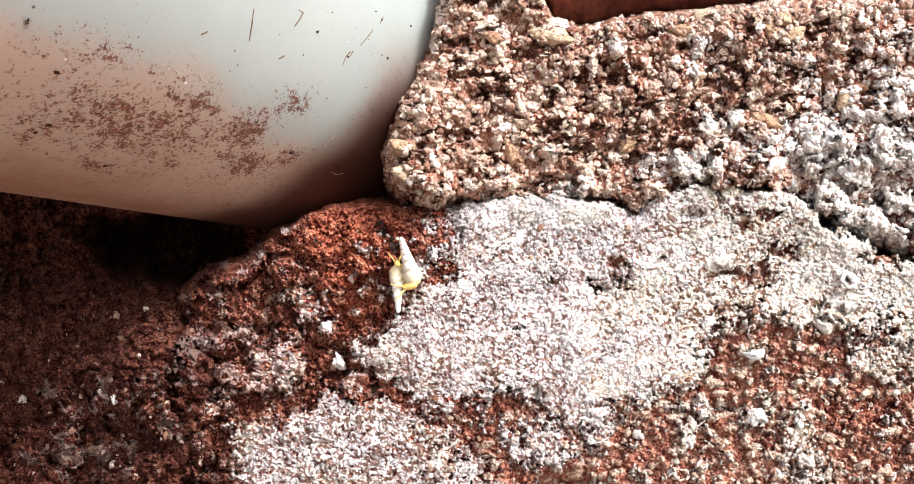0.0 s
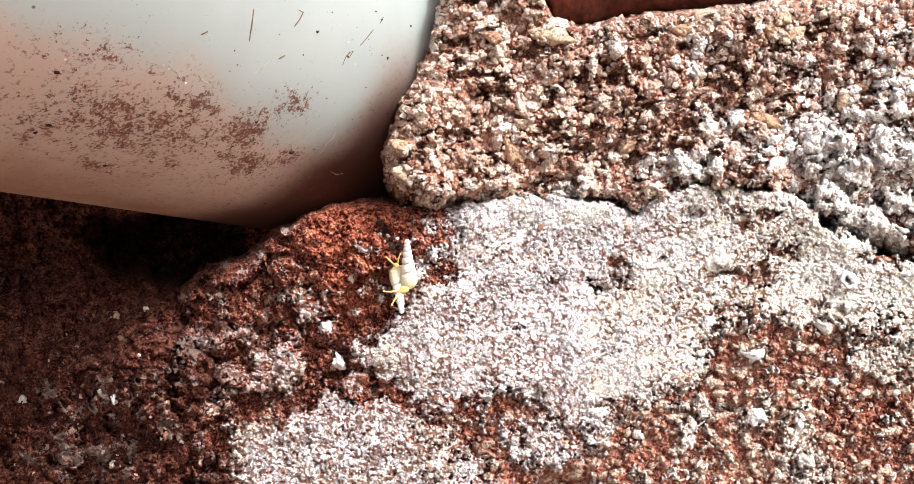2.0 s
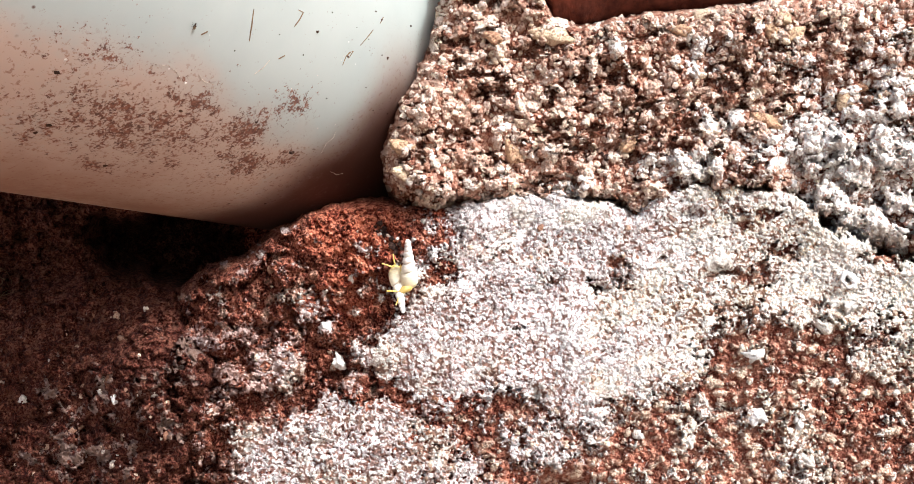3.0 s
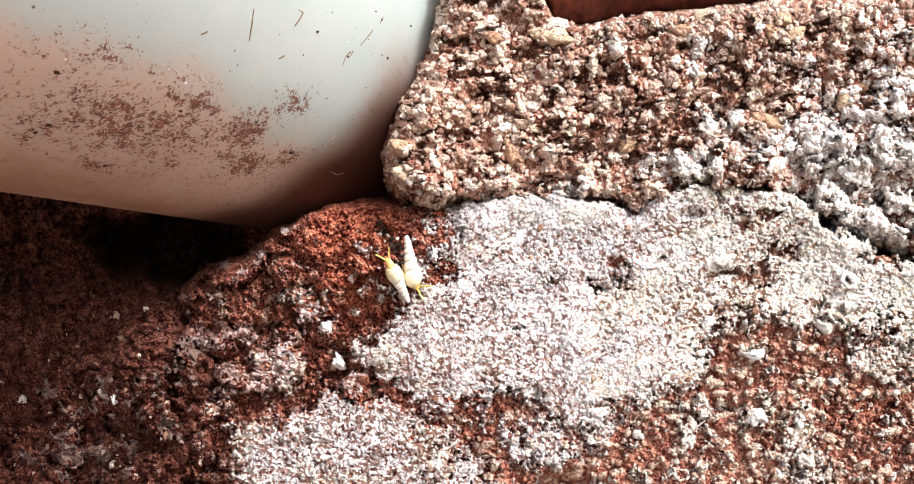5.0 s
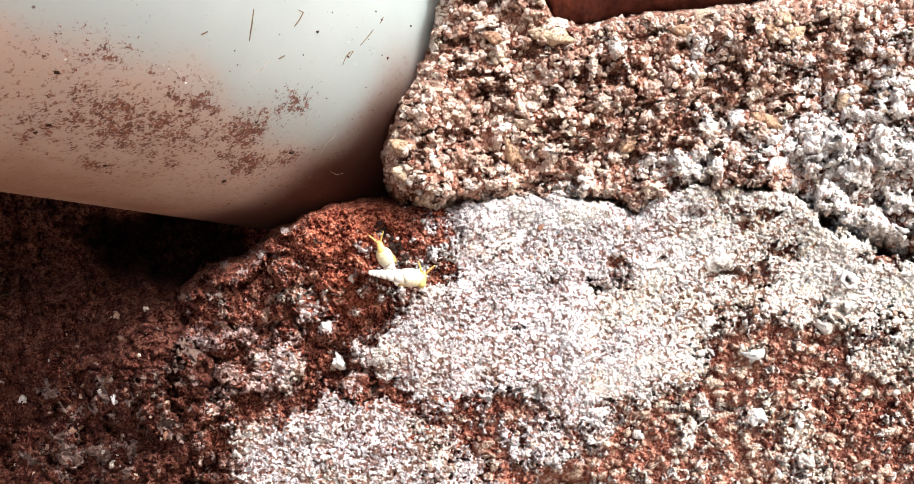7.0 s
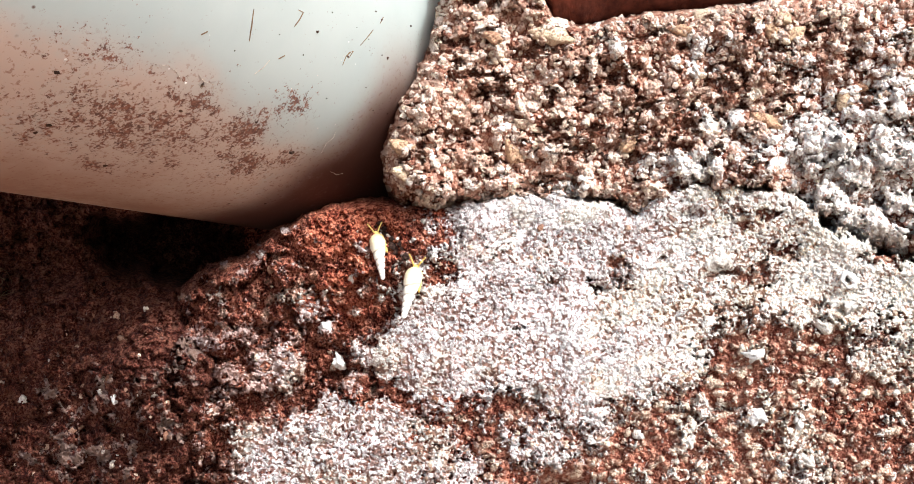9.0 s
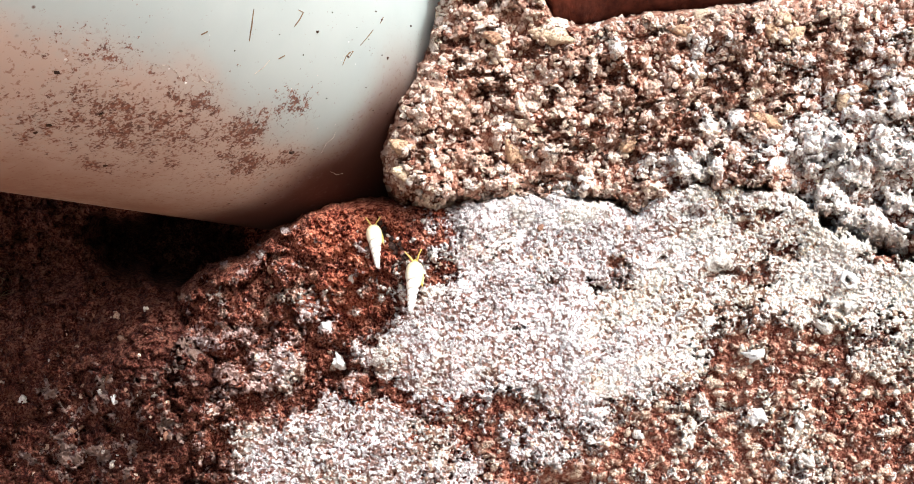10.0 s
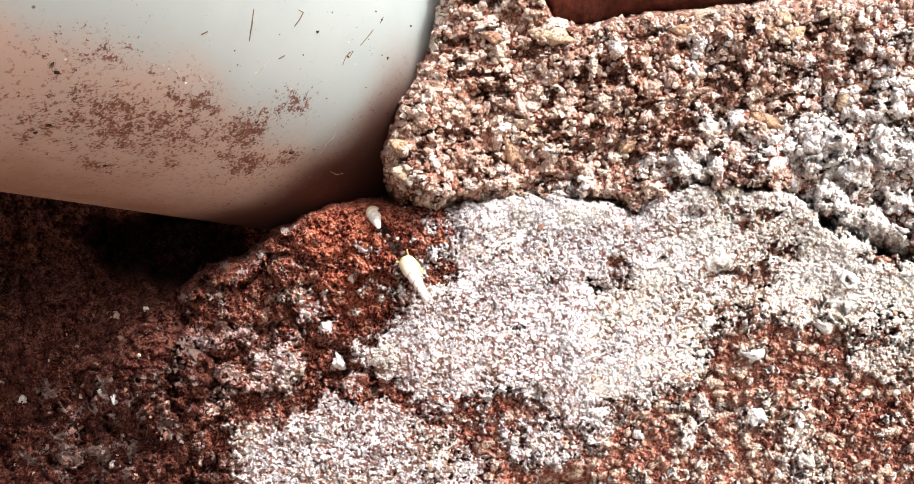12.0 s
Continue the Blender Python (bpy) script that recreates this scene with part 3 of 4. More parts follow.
def build_mortar():
    r = Relief(640, 1630, -60, 480, 1.25)
    u, v = r.u, r.v
    wob = fbm(u, v, 30, 4, 51) - 0.5
    left = u - np.interp(v, *MORTAR_LEFT) + 22 * wob
    top = v - np.interp(u, *MORTAR_TOP) + 16 * wob
    high, cover, tone = rubble(u, v, ((40, 52, 0.34, 21), (28, 53, 0.6, 17), (19, 54, 0.75, 12), (11, 60, 0.8, 7)))
    fine = fbm(u, v, 7, 3, 58, 0.9) - 0.5
    ridge = fbm(0.8 * u + 0.3 * v, 1.2 * v, 75, 4, 55, 0.6) - 0.5
    limy = ramp01(blobs(u, v, ((1490, 320, 190, 140, 1), (1175, 285, 100, 44, 1), (1240, 200, 60, 32, 0.7), (960, 318, 90, 24, 0.8))), 0.0, 0.35)
    r.h = 4 + 75 * ridge + 20 * (fbm(u, v, 26, 4, 56, 0.7) - 0.5) + (high * (1 + 0.7 * fine) + 8 * fine) * (1 - 0.4 * limy)
    pocket = ramp01(0.44 - fbm(0.9 * u + 0.3 * v + 20 * fine, 1.2 * v, 30, 4, 59, 0.65), 0, 0.09)
    r.h = r.h - np.interp(u, [750, 1050], [26, 20]) * pocket
    clump, _ = stones(u + 60 * wob, v + 70 * (fbm(u, v, 26, 4, 72, 0.7) - 0.5), 56, 46, 0.85, 0.8)
    r.h = r.h + limy * (38 * np.minimum(clump * 1.5, 1) ** 0.7 - 18)
    crumble(r, left, 56, 70)
    crumble(r, top, 22, 24)
    base = np.interp(u, *BRICK_TOP)
    gap = (base - v) - np.interp(u, [720, 860], [14, 0]) + 34 * wob + 14 * fine
    r.h = r.h + 70 * ramp01(v, 40, 240) * np.exp(-((left - 36) / 54) ** 2) - np.interp(u, [650, 800, 840, 1020, 1060, 1130, 1340, 1400], [60, 60, 30, 30, 50, 8, 8, 60]) * np.exp(-(gap / np.interp(u, [1300, 1420], [11, 18])) ** 2) - 8.0 * np.maximum(-gap - 2, 0)
    r.h = r.h + 20 * np.exp(-(gap / 50) ** 2) * np.interp(u, [1090, 1150, 1330, 1380], [0, 1, 1, 0])
    white = blobs(u, v, ((1490, 320, 170, 120, 1), (1175, 285, 90, 36, 0.8), (1310, 110, 200, 50, 0.3), (1500, 60, 90, 60, 0.2), (1500, 200, 150, 100, 0.7), (1350, 250, 120, 70, 0.5), (1240, 200, 60, 30, 0.5), (960, 318, 70, 20, 0.4))) + 1.0 * (fbm(u, v, 60, 5, 57, 0.7) - 0.5)
    # Pockets lose lime and stone tone; the darker bed colour paints their shade.
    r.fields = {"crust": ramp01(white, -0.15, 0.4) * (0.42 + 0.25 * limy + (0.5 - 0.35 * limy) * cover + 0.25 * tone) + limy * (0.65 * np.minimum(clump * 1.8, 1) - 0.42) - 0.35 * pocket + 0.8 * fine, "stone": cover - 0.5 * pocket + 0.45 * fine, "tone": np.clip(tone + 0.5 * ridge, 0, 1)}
    return r.build("mortar_bed", MORTAR, wall, "coarse tan mortar full of small pebbles", -330), r


front_brick, FRONT = build_front_brick()
side_brick, SIDE = build_side_brick()
build_upper_brick()
mortar, BED = build_mortar()


# ---- the drain pipe through the wall ----
PIPE_AT, PIPE_TURN, PIPE_RISE, PIPE_R = (-0.0606, 0.0098, HEIGHT + 0.0559), 63.7, 4.6, 0.0500


def build_pipe():
    a, e = radians(PIPE_TURN), radians(PIPE_RISE)
    way = Vector((-math.cos(a) * math.cos(e), -math.sin(a) * math.cos(e), math.sin(e)))
    frame_m = Matrix.Translation(PIPE_AT) @ way.to_track_quat("Z", "Y").to_matrix().to_4x4()
    thing = new("drain_pipe")
    thing.matrix_basis = frame_m
    tagged(thing, "white plastic drain pipe splashed with red mud", "pipe")
    back, out, wall_t = -0.085, 0.17, 0.0032
    rows, cols = 170, 320
    z, ang = np.meshgrid(np.linspace(back, out, rows), np.linspace(0, 2 * np.pi, cols), indexing="ij")
    rad = PIPE_R + 0.00012 * (fbm(z / S, ang * 458, 220, 3, 61) - 0.5)
    xyz = np.stack([rad * np.cos(ang), rad * np.sin(ang), z], -1)
    along, round_ = z / S, (ang - 2 * np.pi * (ang > np.pi)) * PIPE_R / S
    n = fbm(along, round_, 120, 5, 62)
    # Dirt and painted shade where the pipe meets the mortar.
    joint_dirt_shade = ramp01(-along - 35 + 60 * (n - 0.5) + 60 * ramp01(-round_, 240, 420), 0, 150) * ramp01(-round_ - 60, 0, 180)
    edge = np.interp(along, [-220, -90, 20, 140, 300, 400, 470, 530], [-300, -322, -310, -296, -256, -248, -253, -275])
    film = ramp01(edge - round_ + 110 * (n - 0.5), -10, 75) * (0.78 + 0.35 * fbm(along, round_, 70, 5, 64)) * ramp01(np.cos(ang), -0.3, 0.0)
    film = np.maximum(film, joint_dirt_shade)
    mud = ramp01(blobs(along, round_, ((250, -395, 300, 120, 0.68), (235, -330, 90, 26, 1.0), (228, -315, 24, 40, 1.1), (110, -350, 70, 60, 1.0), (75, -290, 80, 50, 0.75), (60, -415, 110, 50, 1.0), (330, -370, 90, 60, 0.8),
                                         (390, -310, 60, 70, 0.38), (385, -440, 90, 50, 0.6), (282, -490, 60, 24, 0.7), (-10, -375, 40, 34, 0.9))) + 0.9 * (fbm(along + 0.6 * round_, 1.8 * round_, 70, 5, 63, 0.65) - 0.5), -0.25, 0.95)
    ob = grid_mesh("pipe_barrel", z.shape, xyz, PIPE, None, {"film": film, "mud": mud, "joint_dirt_shade": joint_dirt_shade, "underside_mud_shade": film * ramp01(-round_ + 120 * (n - 0.5), 380, 640)})
    ob.parent = thing
    bm = bmesh.new()
    rings = []
    for rr, zz in ((PIPE_R - wall_t, back), (PIPE_R - wall_t, out), (PIPE_R - 0.0004, out + 0.0004), (PIPE_R, out)):
        rings.append([bm.verts.new((rr * math.cos(t), rr * math.sin(t), zz)) for t in np.linspace(0, 2 * np.pi, 96, endpoint=False)])
    for p, q in zip(rings, rings[1:]):
        for i in range(96):
            bm.faces.new((p[i], p[i - 1], q[i - 1], q[i]))
    part("pipe_lining", bm, PIPE, thing, smooth=True)
    return thing


drain_pipe = build_pipe()


# ---- pebbles in the mortar, grains on the bricks ----
def lump_mesh(name, seed, rough, material, flat=0.75, detail=1, crag=0.0):
    rng = random.Random(seed)
    bm = bmesh.new()
    bmesh.ops.create_icosphere(bm, subdivisions=detail, radius=1)
    off = Vector((rng.uniform(0, 50), rng.uniform(0, 50), rng.uniform(0, 50)))
    sx, sy = rng.uniform(0.6, 1.0), rng.uniform(0.75, 1.35)
    cuts = [Vector((rng.uniform(-1, 1), rng.uniform(-1, 0.2), rng.uniform(-1, 1))).normalized() for _ in range(6)]
    for vert in bm.verts:
        c = vert.co * (1 + rough * noise.noise(vert.co * 1.5 + off) + 0.5 * rough * noise.noise(vert.co * 3.3 + off))
        c = c * (1 + crag * noise.noise(vert.co * 5.5 + off) + 0.7 * crag * noise.noise(vert.co * 11 + off))
        for way in cuts:
            c = c - way * max(0.0, c.dot(way) - 0.68) * 0.7
        vert.co = Vector((c.x * sy, c.y * flat, c.z * sx))
    me = bpy.data.meshes.new(name)
    bm.to_mesh(me)
    bm.free()
    me.materials.append(material)
    if detail > 1:
        me.shade_smooth()
    return me


def scatter(name, relief, spots, material, parent, label, seed, rough=0.85, whole=300, sink=0.1, crag=False):
    """Lumps (u, v, radius, turn) bedded in a relief: the first ones as pieces of their own, the rest in one mesh."""
    shapes = [lump_mesh(name, seed + k, rough, material) for k in range(7)]
    fine = [lump_mesh(name, seed + k, rough, material, 0.45 if crag else 0.75, 3 if crag else 2, 0.15 if crag else 0.0) for k in range(7)]
    rng = random.Random(seed)
    rest_co, rest_face, count = [], [], 0
    data = []
    for me in shapes:
        co = np.empty(len(me.vertices) * 3)
        me.vertices.foreach_get("co", co)
        data.append((co.reshape(-1, 3), np.array([tuple(p.vertices) for p in me.polygons])))
    for n, (u, v, rad, turn) in enumerate(spots):
        k = rng.randrange(7)
        tilt = Euler((rng.uniform(-0.4, 0.4), turn, rng.uniform(-0.4, 0.4))).to_matrix().to_4x4()
        m = Matrix.Translation(spot(u, v, relief.at(u, v) - sink * rad)) @ tilt @ Matrix.Scale(rad * S, 4)
        if n < whole:
            ob = new(name, fine[k] if rad > 4.5 or crag else shapes[k])
            ob.parent = parent
            ob.matrix_basis = m
        else:
            mm = np.array(m)
            rest_co.append(data[k][0] @ mm[:3, :3].T + mm[:3, 3])
            rest_face.append(data[k][1] + count)
            count += len(data[k][0])
    if rest_co:
        me = bpy.data.meshes.new(name + "_rest")
        me.from_pydata(np.concatenate(rest_co).tolist(), [], np.concatenate(rest_face).tolist())
        me.materials.append(material)
        ob = new(name + "_rest", me)
        ob.parent = parent
        tagged(ob, label, kind="stuff")


def strew(seed, count, u0, u1, v0, v1, small, large, inside, power=3.0):
    rng = random.Random(seed)
    out = []
    while len(out) < count:
        u, v = rng.uniform(u0, u1), rng.uniform(v0, v1)
        if inside(u, v, rng):
            out.append((u, v, small + (large - small) * rng.random() ** power, rng.uniform(0, 6.28)))
    out.sort(key=lambda s: -s[2])
    return out


def in_mortar(u, v, rng):
    return np.interp(v, *MORTAR_LEFT) + 8 < u and np.interp(u, *MORTAR_TOP) + 6 < v < np.interp(u, *BRICK_TOP) - 6 - np.interp(u, [720, 860], [12, 0])


def at_rim(u, v, rng):
    a, b, c = u - np.interp(v, *MORTAR_LEFT), v - np.interp(u, *MORTAR_TOP), np.interp(u, *BRICK_TOP) - np.interp(u, [720, 860], [14, 0]) - v
    return min(a, b, c) > -3 and (a < 22 or b < 26 or (c < 14 and u < 1100))


BIG_PEBBLES = [(1450, 172, 19, 1.3), (1478, 148, 15, 0.2), (870, 303, 23, 0.1), (1312, 205, 18, 0.5), (1080, 250, 15, 2.4), (1152, 182, 15, 0.4),
               (942, 60, 24, 0.3), (882, 262, 21, 0.9), (688, 250, 19, 0.4), (697, 300, 18, 0.1), (1205, 30, 20, 2.7), (1168, 52, 15, 0.0),
               (1325, 52, 16, 0.6), (1360, 60, 17, 2.4), (905, 215, 17, 0.4), (847, 65, 14, 0.2), (1345, 30, 15, 0.1)]
PEBBLES = strew(71, 3600, 650, 1600, -40, 440, 1.8, 7.5, in_mortar, 3.0) + strew(75, 900, 650, 1600, -40, 380, 2.5, 9, at_rim, 2.2)
tan_side = [q for q in PEBBLES if q[0] + 260 * (noise.noise(Vector((q[0] / 90, q[1] / 70, 3))) ) < (1120 if q[1] > 190 else 1500)]
lime_side = [q for q in PEBBLES if q not in tan_side]
scatter("pebble", BED, BIG_PEBBLES, SMOOTH_PEBBLE, mortar, "", 90, 0.8, 300, 0.05, True)
scatter("pebble", BED, [(1040, 271, 7, 0.4), (1033, 264, 4, 1.2)], CINDER, mortar, "", 95, 0.8, 300, -0.3)
scatter("pebble", BED, tan_side, PEBBLE, mortar, "small tan pebbles bedded in the mortar", 100, whole=160)
scatter("pebble", BED, lime_side, PALE_PEBBLE, mortar, "small limy pebbles bedded in the mortar", 110, whole=120)


def on_white(u, v, rng):
    ledge = ((u - 1232) / 46) ** 2 + ((v - 200) / 24) ** 2 < rng.random() or ((u - 1155) / 95) ** 2 + ((v - 290) / 34) ** 2 < 0.2 + 0.8 * rng.random() or ((u - 960) / 70) ** 2 + ((v - 318) / 16) ** 2 < rng.random()
    if ledge:
        return True
    return u > 1300 and v < np.interp(u, *BRICK_TOP) - 8 and ((u - 1500) / 170) ** 2 + ((v - 320) / 120) ** 2 < rng.random() + 0.35 and v > 190


scatter("lime_lump", BED, strew(72, 1300, 890, 1600, 170, 450, 1.5, 6, on_white, 3.0), LIME, mortar, "white limy lumps on the mortar", 130, 0.9)


def on_front(u, v, rng):
    inside = v > np.interp(u, *BRICK_TOP) + 30 and u > np.interp(v, *BRICK_LEFT) + 20
    inside = inside and ((u - 685) / 55) ** 2 + ((v - 450) / 95) ** 2 > 1
    return inside and rng.random() < 0.15 - 0.07 * (u < 760 and v < 560) + 0.85 * ((u > 1150 and v > 520) or (v > 700 and u > 760))


scatter("lime_grain", FRONT, strew(73, 1300, 320, 1600, 380, 860, 1.8, 7, on_front, 3.0), GRIT, front_brick, "loose pale grains on the brick", 150, 0.9, 300, 0.35)


def on_brown(u, v, rng):
    return ((u - 1330) / 280) ** 2 + ((v - 720) / 150) ** 2 < 0.4 + rng.random() and rng.random() < 0.3 + 0.7 * (noise.noise(Vector((u / 60, v / 60, 8))) > 0)


scatter("lime_grain", FRONT, strew(76, 170, 1030, 1590, 570, 850, 3, 10, on_brown, 2.0), LIMY_GRIT, front_brick, "cream limy nodules on the brick", 170, 1.1, 120, 0.35, True)


def on_side(u, v, rng):
    return v > 520 and u < np.interp(v, *BRICK_LEFT) - 10


scatter("lime_grain", SIDE, strew(74, 70, -20, 350, 500, 860, 2.5, 10, on_side), GRIT, side_brick, "pale grains on the shaded brick", 160, whole=130, sink=0.4)


# ---- single things on the wall ----
FLAKES = [(583, 622, 14, 1.2), (631, 436, 9, 1.5), (602, 477, 8, 1.3), (1238, 447, 26, 0.1), (1434, 655, 11, 0.2), (1302, 713, 15, 0.3), (1294, 610, 15, 0.0), (1462, 524, 16, 0.2),
          (1412, 560, 17, 0.5), (1385, 793, 15, 0.7), (1183, 757, 12, 1.4), (1096, 748, 12, 0.1), (1016, 757, 8, 0.2), (1372, 728, 13, 1.5), (560, 562, 12, 0.4), (652, 402, 4, 0.3),
          (667, 407, 4, 0.5), (681, 410, 4, 2.2), (654, 397, 3, 0.8), (671, 421, 4, 0.4), (660, 415, 3, 1.8), (266, 677, 7, 0.9), (198, 685, 9, 0.3), (175, 672, 8, 2.0), (40, 685, 11, 1.2), (728, 380, 6, 0.4), (450, 438, 4, 0.1)]
on_left = [f for f in FLAKES if f[0] < 300]
scatter("lime_flake", FRONT, [f for f in FLAKES if f[0] >= 300], LIME, front_brick, "", 210, 1.1, 300, 0.0, True)
scatter("dark_crumb", FRONT, [(644 + 4.1 * k + 5 * math.sin(2.3 * k), 384 + 4.4 * k + 5 * math.cos(3.1 * k), 4.2 + 3.0 * math.sin(1.7 * k) ** 2, 0.9 * k) for k in range(13)], CINDER, front_brick, "", 230, 1.0, 300, -0.8, True)
scatter("lime_flake", SIDE, on_left, LIME, side_brick, "", 220, 1.1, 300, 0.2, True)


def build_ring(u, v, rad, thick, label, tall=0.8):
    """A tiny tube mouth standing out of the crust."""
    bm = bmesh.new()
    n, k, rng = 28, 10, random.Random(int(u))
    grid = []
    for i in range(n):
        a = 2 * math.pi * i / n
        wob = 1 + 0.16 * math.sin(2 * a + u) + 0.08 * math.sin(5 * a + v) + rng.uniform(-0.06, 0.06)
        ring = []
        for j in range(k):
            b = 2 * math.pi * j / k
            rr = rad * wob + thick * (1 + 0.45 * math.sin(a + 0.7 * u)) * math.cos(b)
            ring.append(bm.verts.new((rr * math.cos(a) * S, -math.sin(b) * thick * tall * S, rr * math.sin(a) * S)))
        grid.append(ring)
    for i in range(n):
        for j in range(k):
            bm.faces.new((grid[i][j], grid[i][j - 1], grid[i - 1][j - 1], grid[i - 1][j]))
    bmesh.ops.recalc_face_normals(bm, faces=bm.faces)
    ob = part("worm_tube", bm, LIME if thick > 3 else LIMY_GRIT, None, "", True)
    ob.matrix_world = Matrix.Translation(spot(u, v, smooth_height(u, v, 6) + thick * (0.4 if thick < 3 else 5.0)))
    return tagged(ob, label, "tube", "tiny tube mouths on the brick")


def smooth_height(u, v, reach=14):
    return sum(FRONT.at(u + du, v + dv) for du in (-reach, 0, reach) for dv in (-reach, 0, reach)) / 9


for ring in ((1455, 482, 10.5, 4.2, "white round tube mouth with a dark hole in the crust"), (1170, 815, 10, 1.7, "small pale ring of a broken tube on the brick"),
             (1083, 719, 6, 2.0, "small pale ring of a broken tube on the brick"), (1258, 800, 6, 2.0, "small pale ring of a broken tube on the brick"),
             (1338, 776, 11, 1.7, "small pale ring of a broken tube on the brick"), (1222, 350, 8, 1.6, "small pale ring of a broken tube on the brick")):
    build_ring(*ring)


def tube(bm, path, radii, sides=12, squash=1.0):
    rings = []
    path = [Vector(p) for p in path]
    for i, (p, r) in enumerate(zip(path, radii)):
        way = (path[min(i + 1, len(path) - 1)] - path[max(i - 1, 0)]).normalized()
        side = way.cross(Vector((0, 0, 1)))
        side = side.normalized() if side.length > 1e-4 else Vector((1, 0, 0))
        up = side.cross(way)
        rings.append([bm.verts.new(p + (side * math.cos(a) + up * squash * math.sin(a)) * r) for a in np.linspace(0, 2 * np.pi, sides, endpoint=False)])
    for p, q in zip(rings, rings[1:]):
        for i in range(sides):
            bm.faces.new((p[i - 1], p[i], q[i], q[i - 1]))
    bm.faces.new(rings[0][::-1]), bm.faces.new(rings[-1])
    bmesh.ops.recalc_face_normals(bm, faces=bm.faces)


def build_root(u, v, du, dv, seed):
    rng = random.Random(seed)
    bm = bmesh.new()
    path = []
    for i in range(9):
        t = i / 8
        cu, cv = u + du * t + 5 * math.sin(5 * t + seed), v + dv * t + 4 * math.sin(7 * t + 2 * seed)
        path.append(spot(cu, cv, SIDE.at(cu, cv) + 3 + 22 * math.sin(math.pi * t) * rng.uniform(0.6, 1.0)))
    tube(bm, path, [0.9 * S * (1 - 0.5 * i / 8) for i in range(9)], 6)
    ob = part("root_fibre", bm, FIBRE, None, "", True)
    return tagged(ob, "thin dry root fibre on the shaded brick", "root", "root fibres on the brick")


MUD_SPOTS = ((-7, -363, 6), (436, -347, 4), (400, -446, 3), (394, -427, 4), (92, -166, 3.5), (4, -178, 2.5), (-97, -150, 3), (-138, -80, 3), (-50, -99, 3), (-166, -236, 2.5),
             (268, -485, 3.5), (247, -348, 3.5), (111, -329, 3), (-94, -506, 3),
             (-30, -138, 1.6), (-29, -92, 2.2), (8, -131, 1.4), (-79, -150, 2), (75, -130, 1.5), (-73, -210, 1.8), (-123, -241, 2), (-85, -269, 1.6), (101, -206, 1.5), (163, -194, 1.3), (5, -253, 1.8), (226, -240, 1.4))
WHITE_SPOTS = ((270, -306, 3), (436, -328, 4), (249, -294, 2), (306, -295, 2), (-19, -305, 2), (14, -180, 1.8), (16, -188, 1.4), (16, -157, 1.8), (51, -225, 1.6), (89, -259, 1.8), (-53, -289, 1.8), (276, -234, 1.3), (-21, -183, 1.3))
SCRATCHES = (((226, -179), (222, -191), (218, -200), (215, -209), (210, -220)), ((142, -175), (137, -162), (135, -151), (146, -151)), ((8, -194), (9, -180), (4, -171), (-3, -166), (1, -180)),
             ((-15, -153), (-27, -133), (-34, -121)), ((-48, -105), (-52, -94)), ((289, -238), (282, -231)), ((144, -226), (136, -218)))
RIDGES = (((323, -295), (311, -291), (295, -295), (278, -304)), ((260, -289), (245, -295), (227, -295)), ((172, -260), (163, -246), (159, -233)), ((-72, -346), (-65, -326), (-70, -311), (-65, -300)), ((-134, -379), (-160, -383), (-171, -376)))


def build_mud_spots(thing):
    for lines, name, material, label, thick in ((SCRATCHES, "scratch", FIBRE, "dark thin scratch", 1.1), (RIDGES, "lime_ridge", LIMY_GRIT, "thin pale ridge", 0.5)):
        for line in lines:
            bm = bmesh.new()
            path = [(PIPE_R * math.cos(b * S / PIPE_R), PIPE_R * math.sin(b * S / PIPE_R), a * S) for a, b in line]
            tube(bm, path, [thick * S * (0.35 + 0.65 * math.sin(math.pi * (k + 0.5) / len(line))) for k in range(len(line))], 8)
            part(name, bm, material, thing, label)
    pale = lump_mesh("lime_speck", 310, 0.9, LIME, 0.8)
    for along, round_, rad in WHITE_SPOTS:
        a = round_ * S / PIPE_R
        ob = new("lime_speck", pale)
        ob.parent = thing
        ob.matrix_basis = Matrix.Translation((PIPE_R * math.cos(a), PIPE_R * math.sin(a), along * S)) @ Matrix.Rotation(a, 4, "Z") @ Matrix.Diagonal((0.4 * rad * S, rad * S, rad * S, 1))
    shape = [lump_mesh("mud_speck", 300 + k, 0.9, SOIL, 0.8) for k in range(4)]
    for k, (along, round_, rad) in enumerate(MUD_SPOTS):
        a = round_ * S / PIPE_R
        ob = new("mud_speck", shape[k % 4])
        ob.parent = thing
        ob.matrix_basis = Matrix.Translation((PIPE_R * math.cos(a), PIPE_R * math.sin(a), along * S)) @ Matrix.Rotation(a, 4, "Z") @ Matrix.Diagonal((0.4 * rad * S, 1.1 * rad * S, 1.5 * rad * S, 1))


build_mud_spots(drain_pipe)
for n, (u, v, du, dv) in enumerate(((-6, 470, 26, 20), (-4, 486, 22, -12), (-8, 500, 30, 6), (-4, 520, 18, -22), (2, 455, 16, 30))):
    build_root(u, v, du, dv, n)


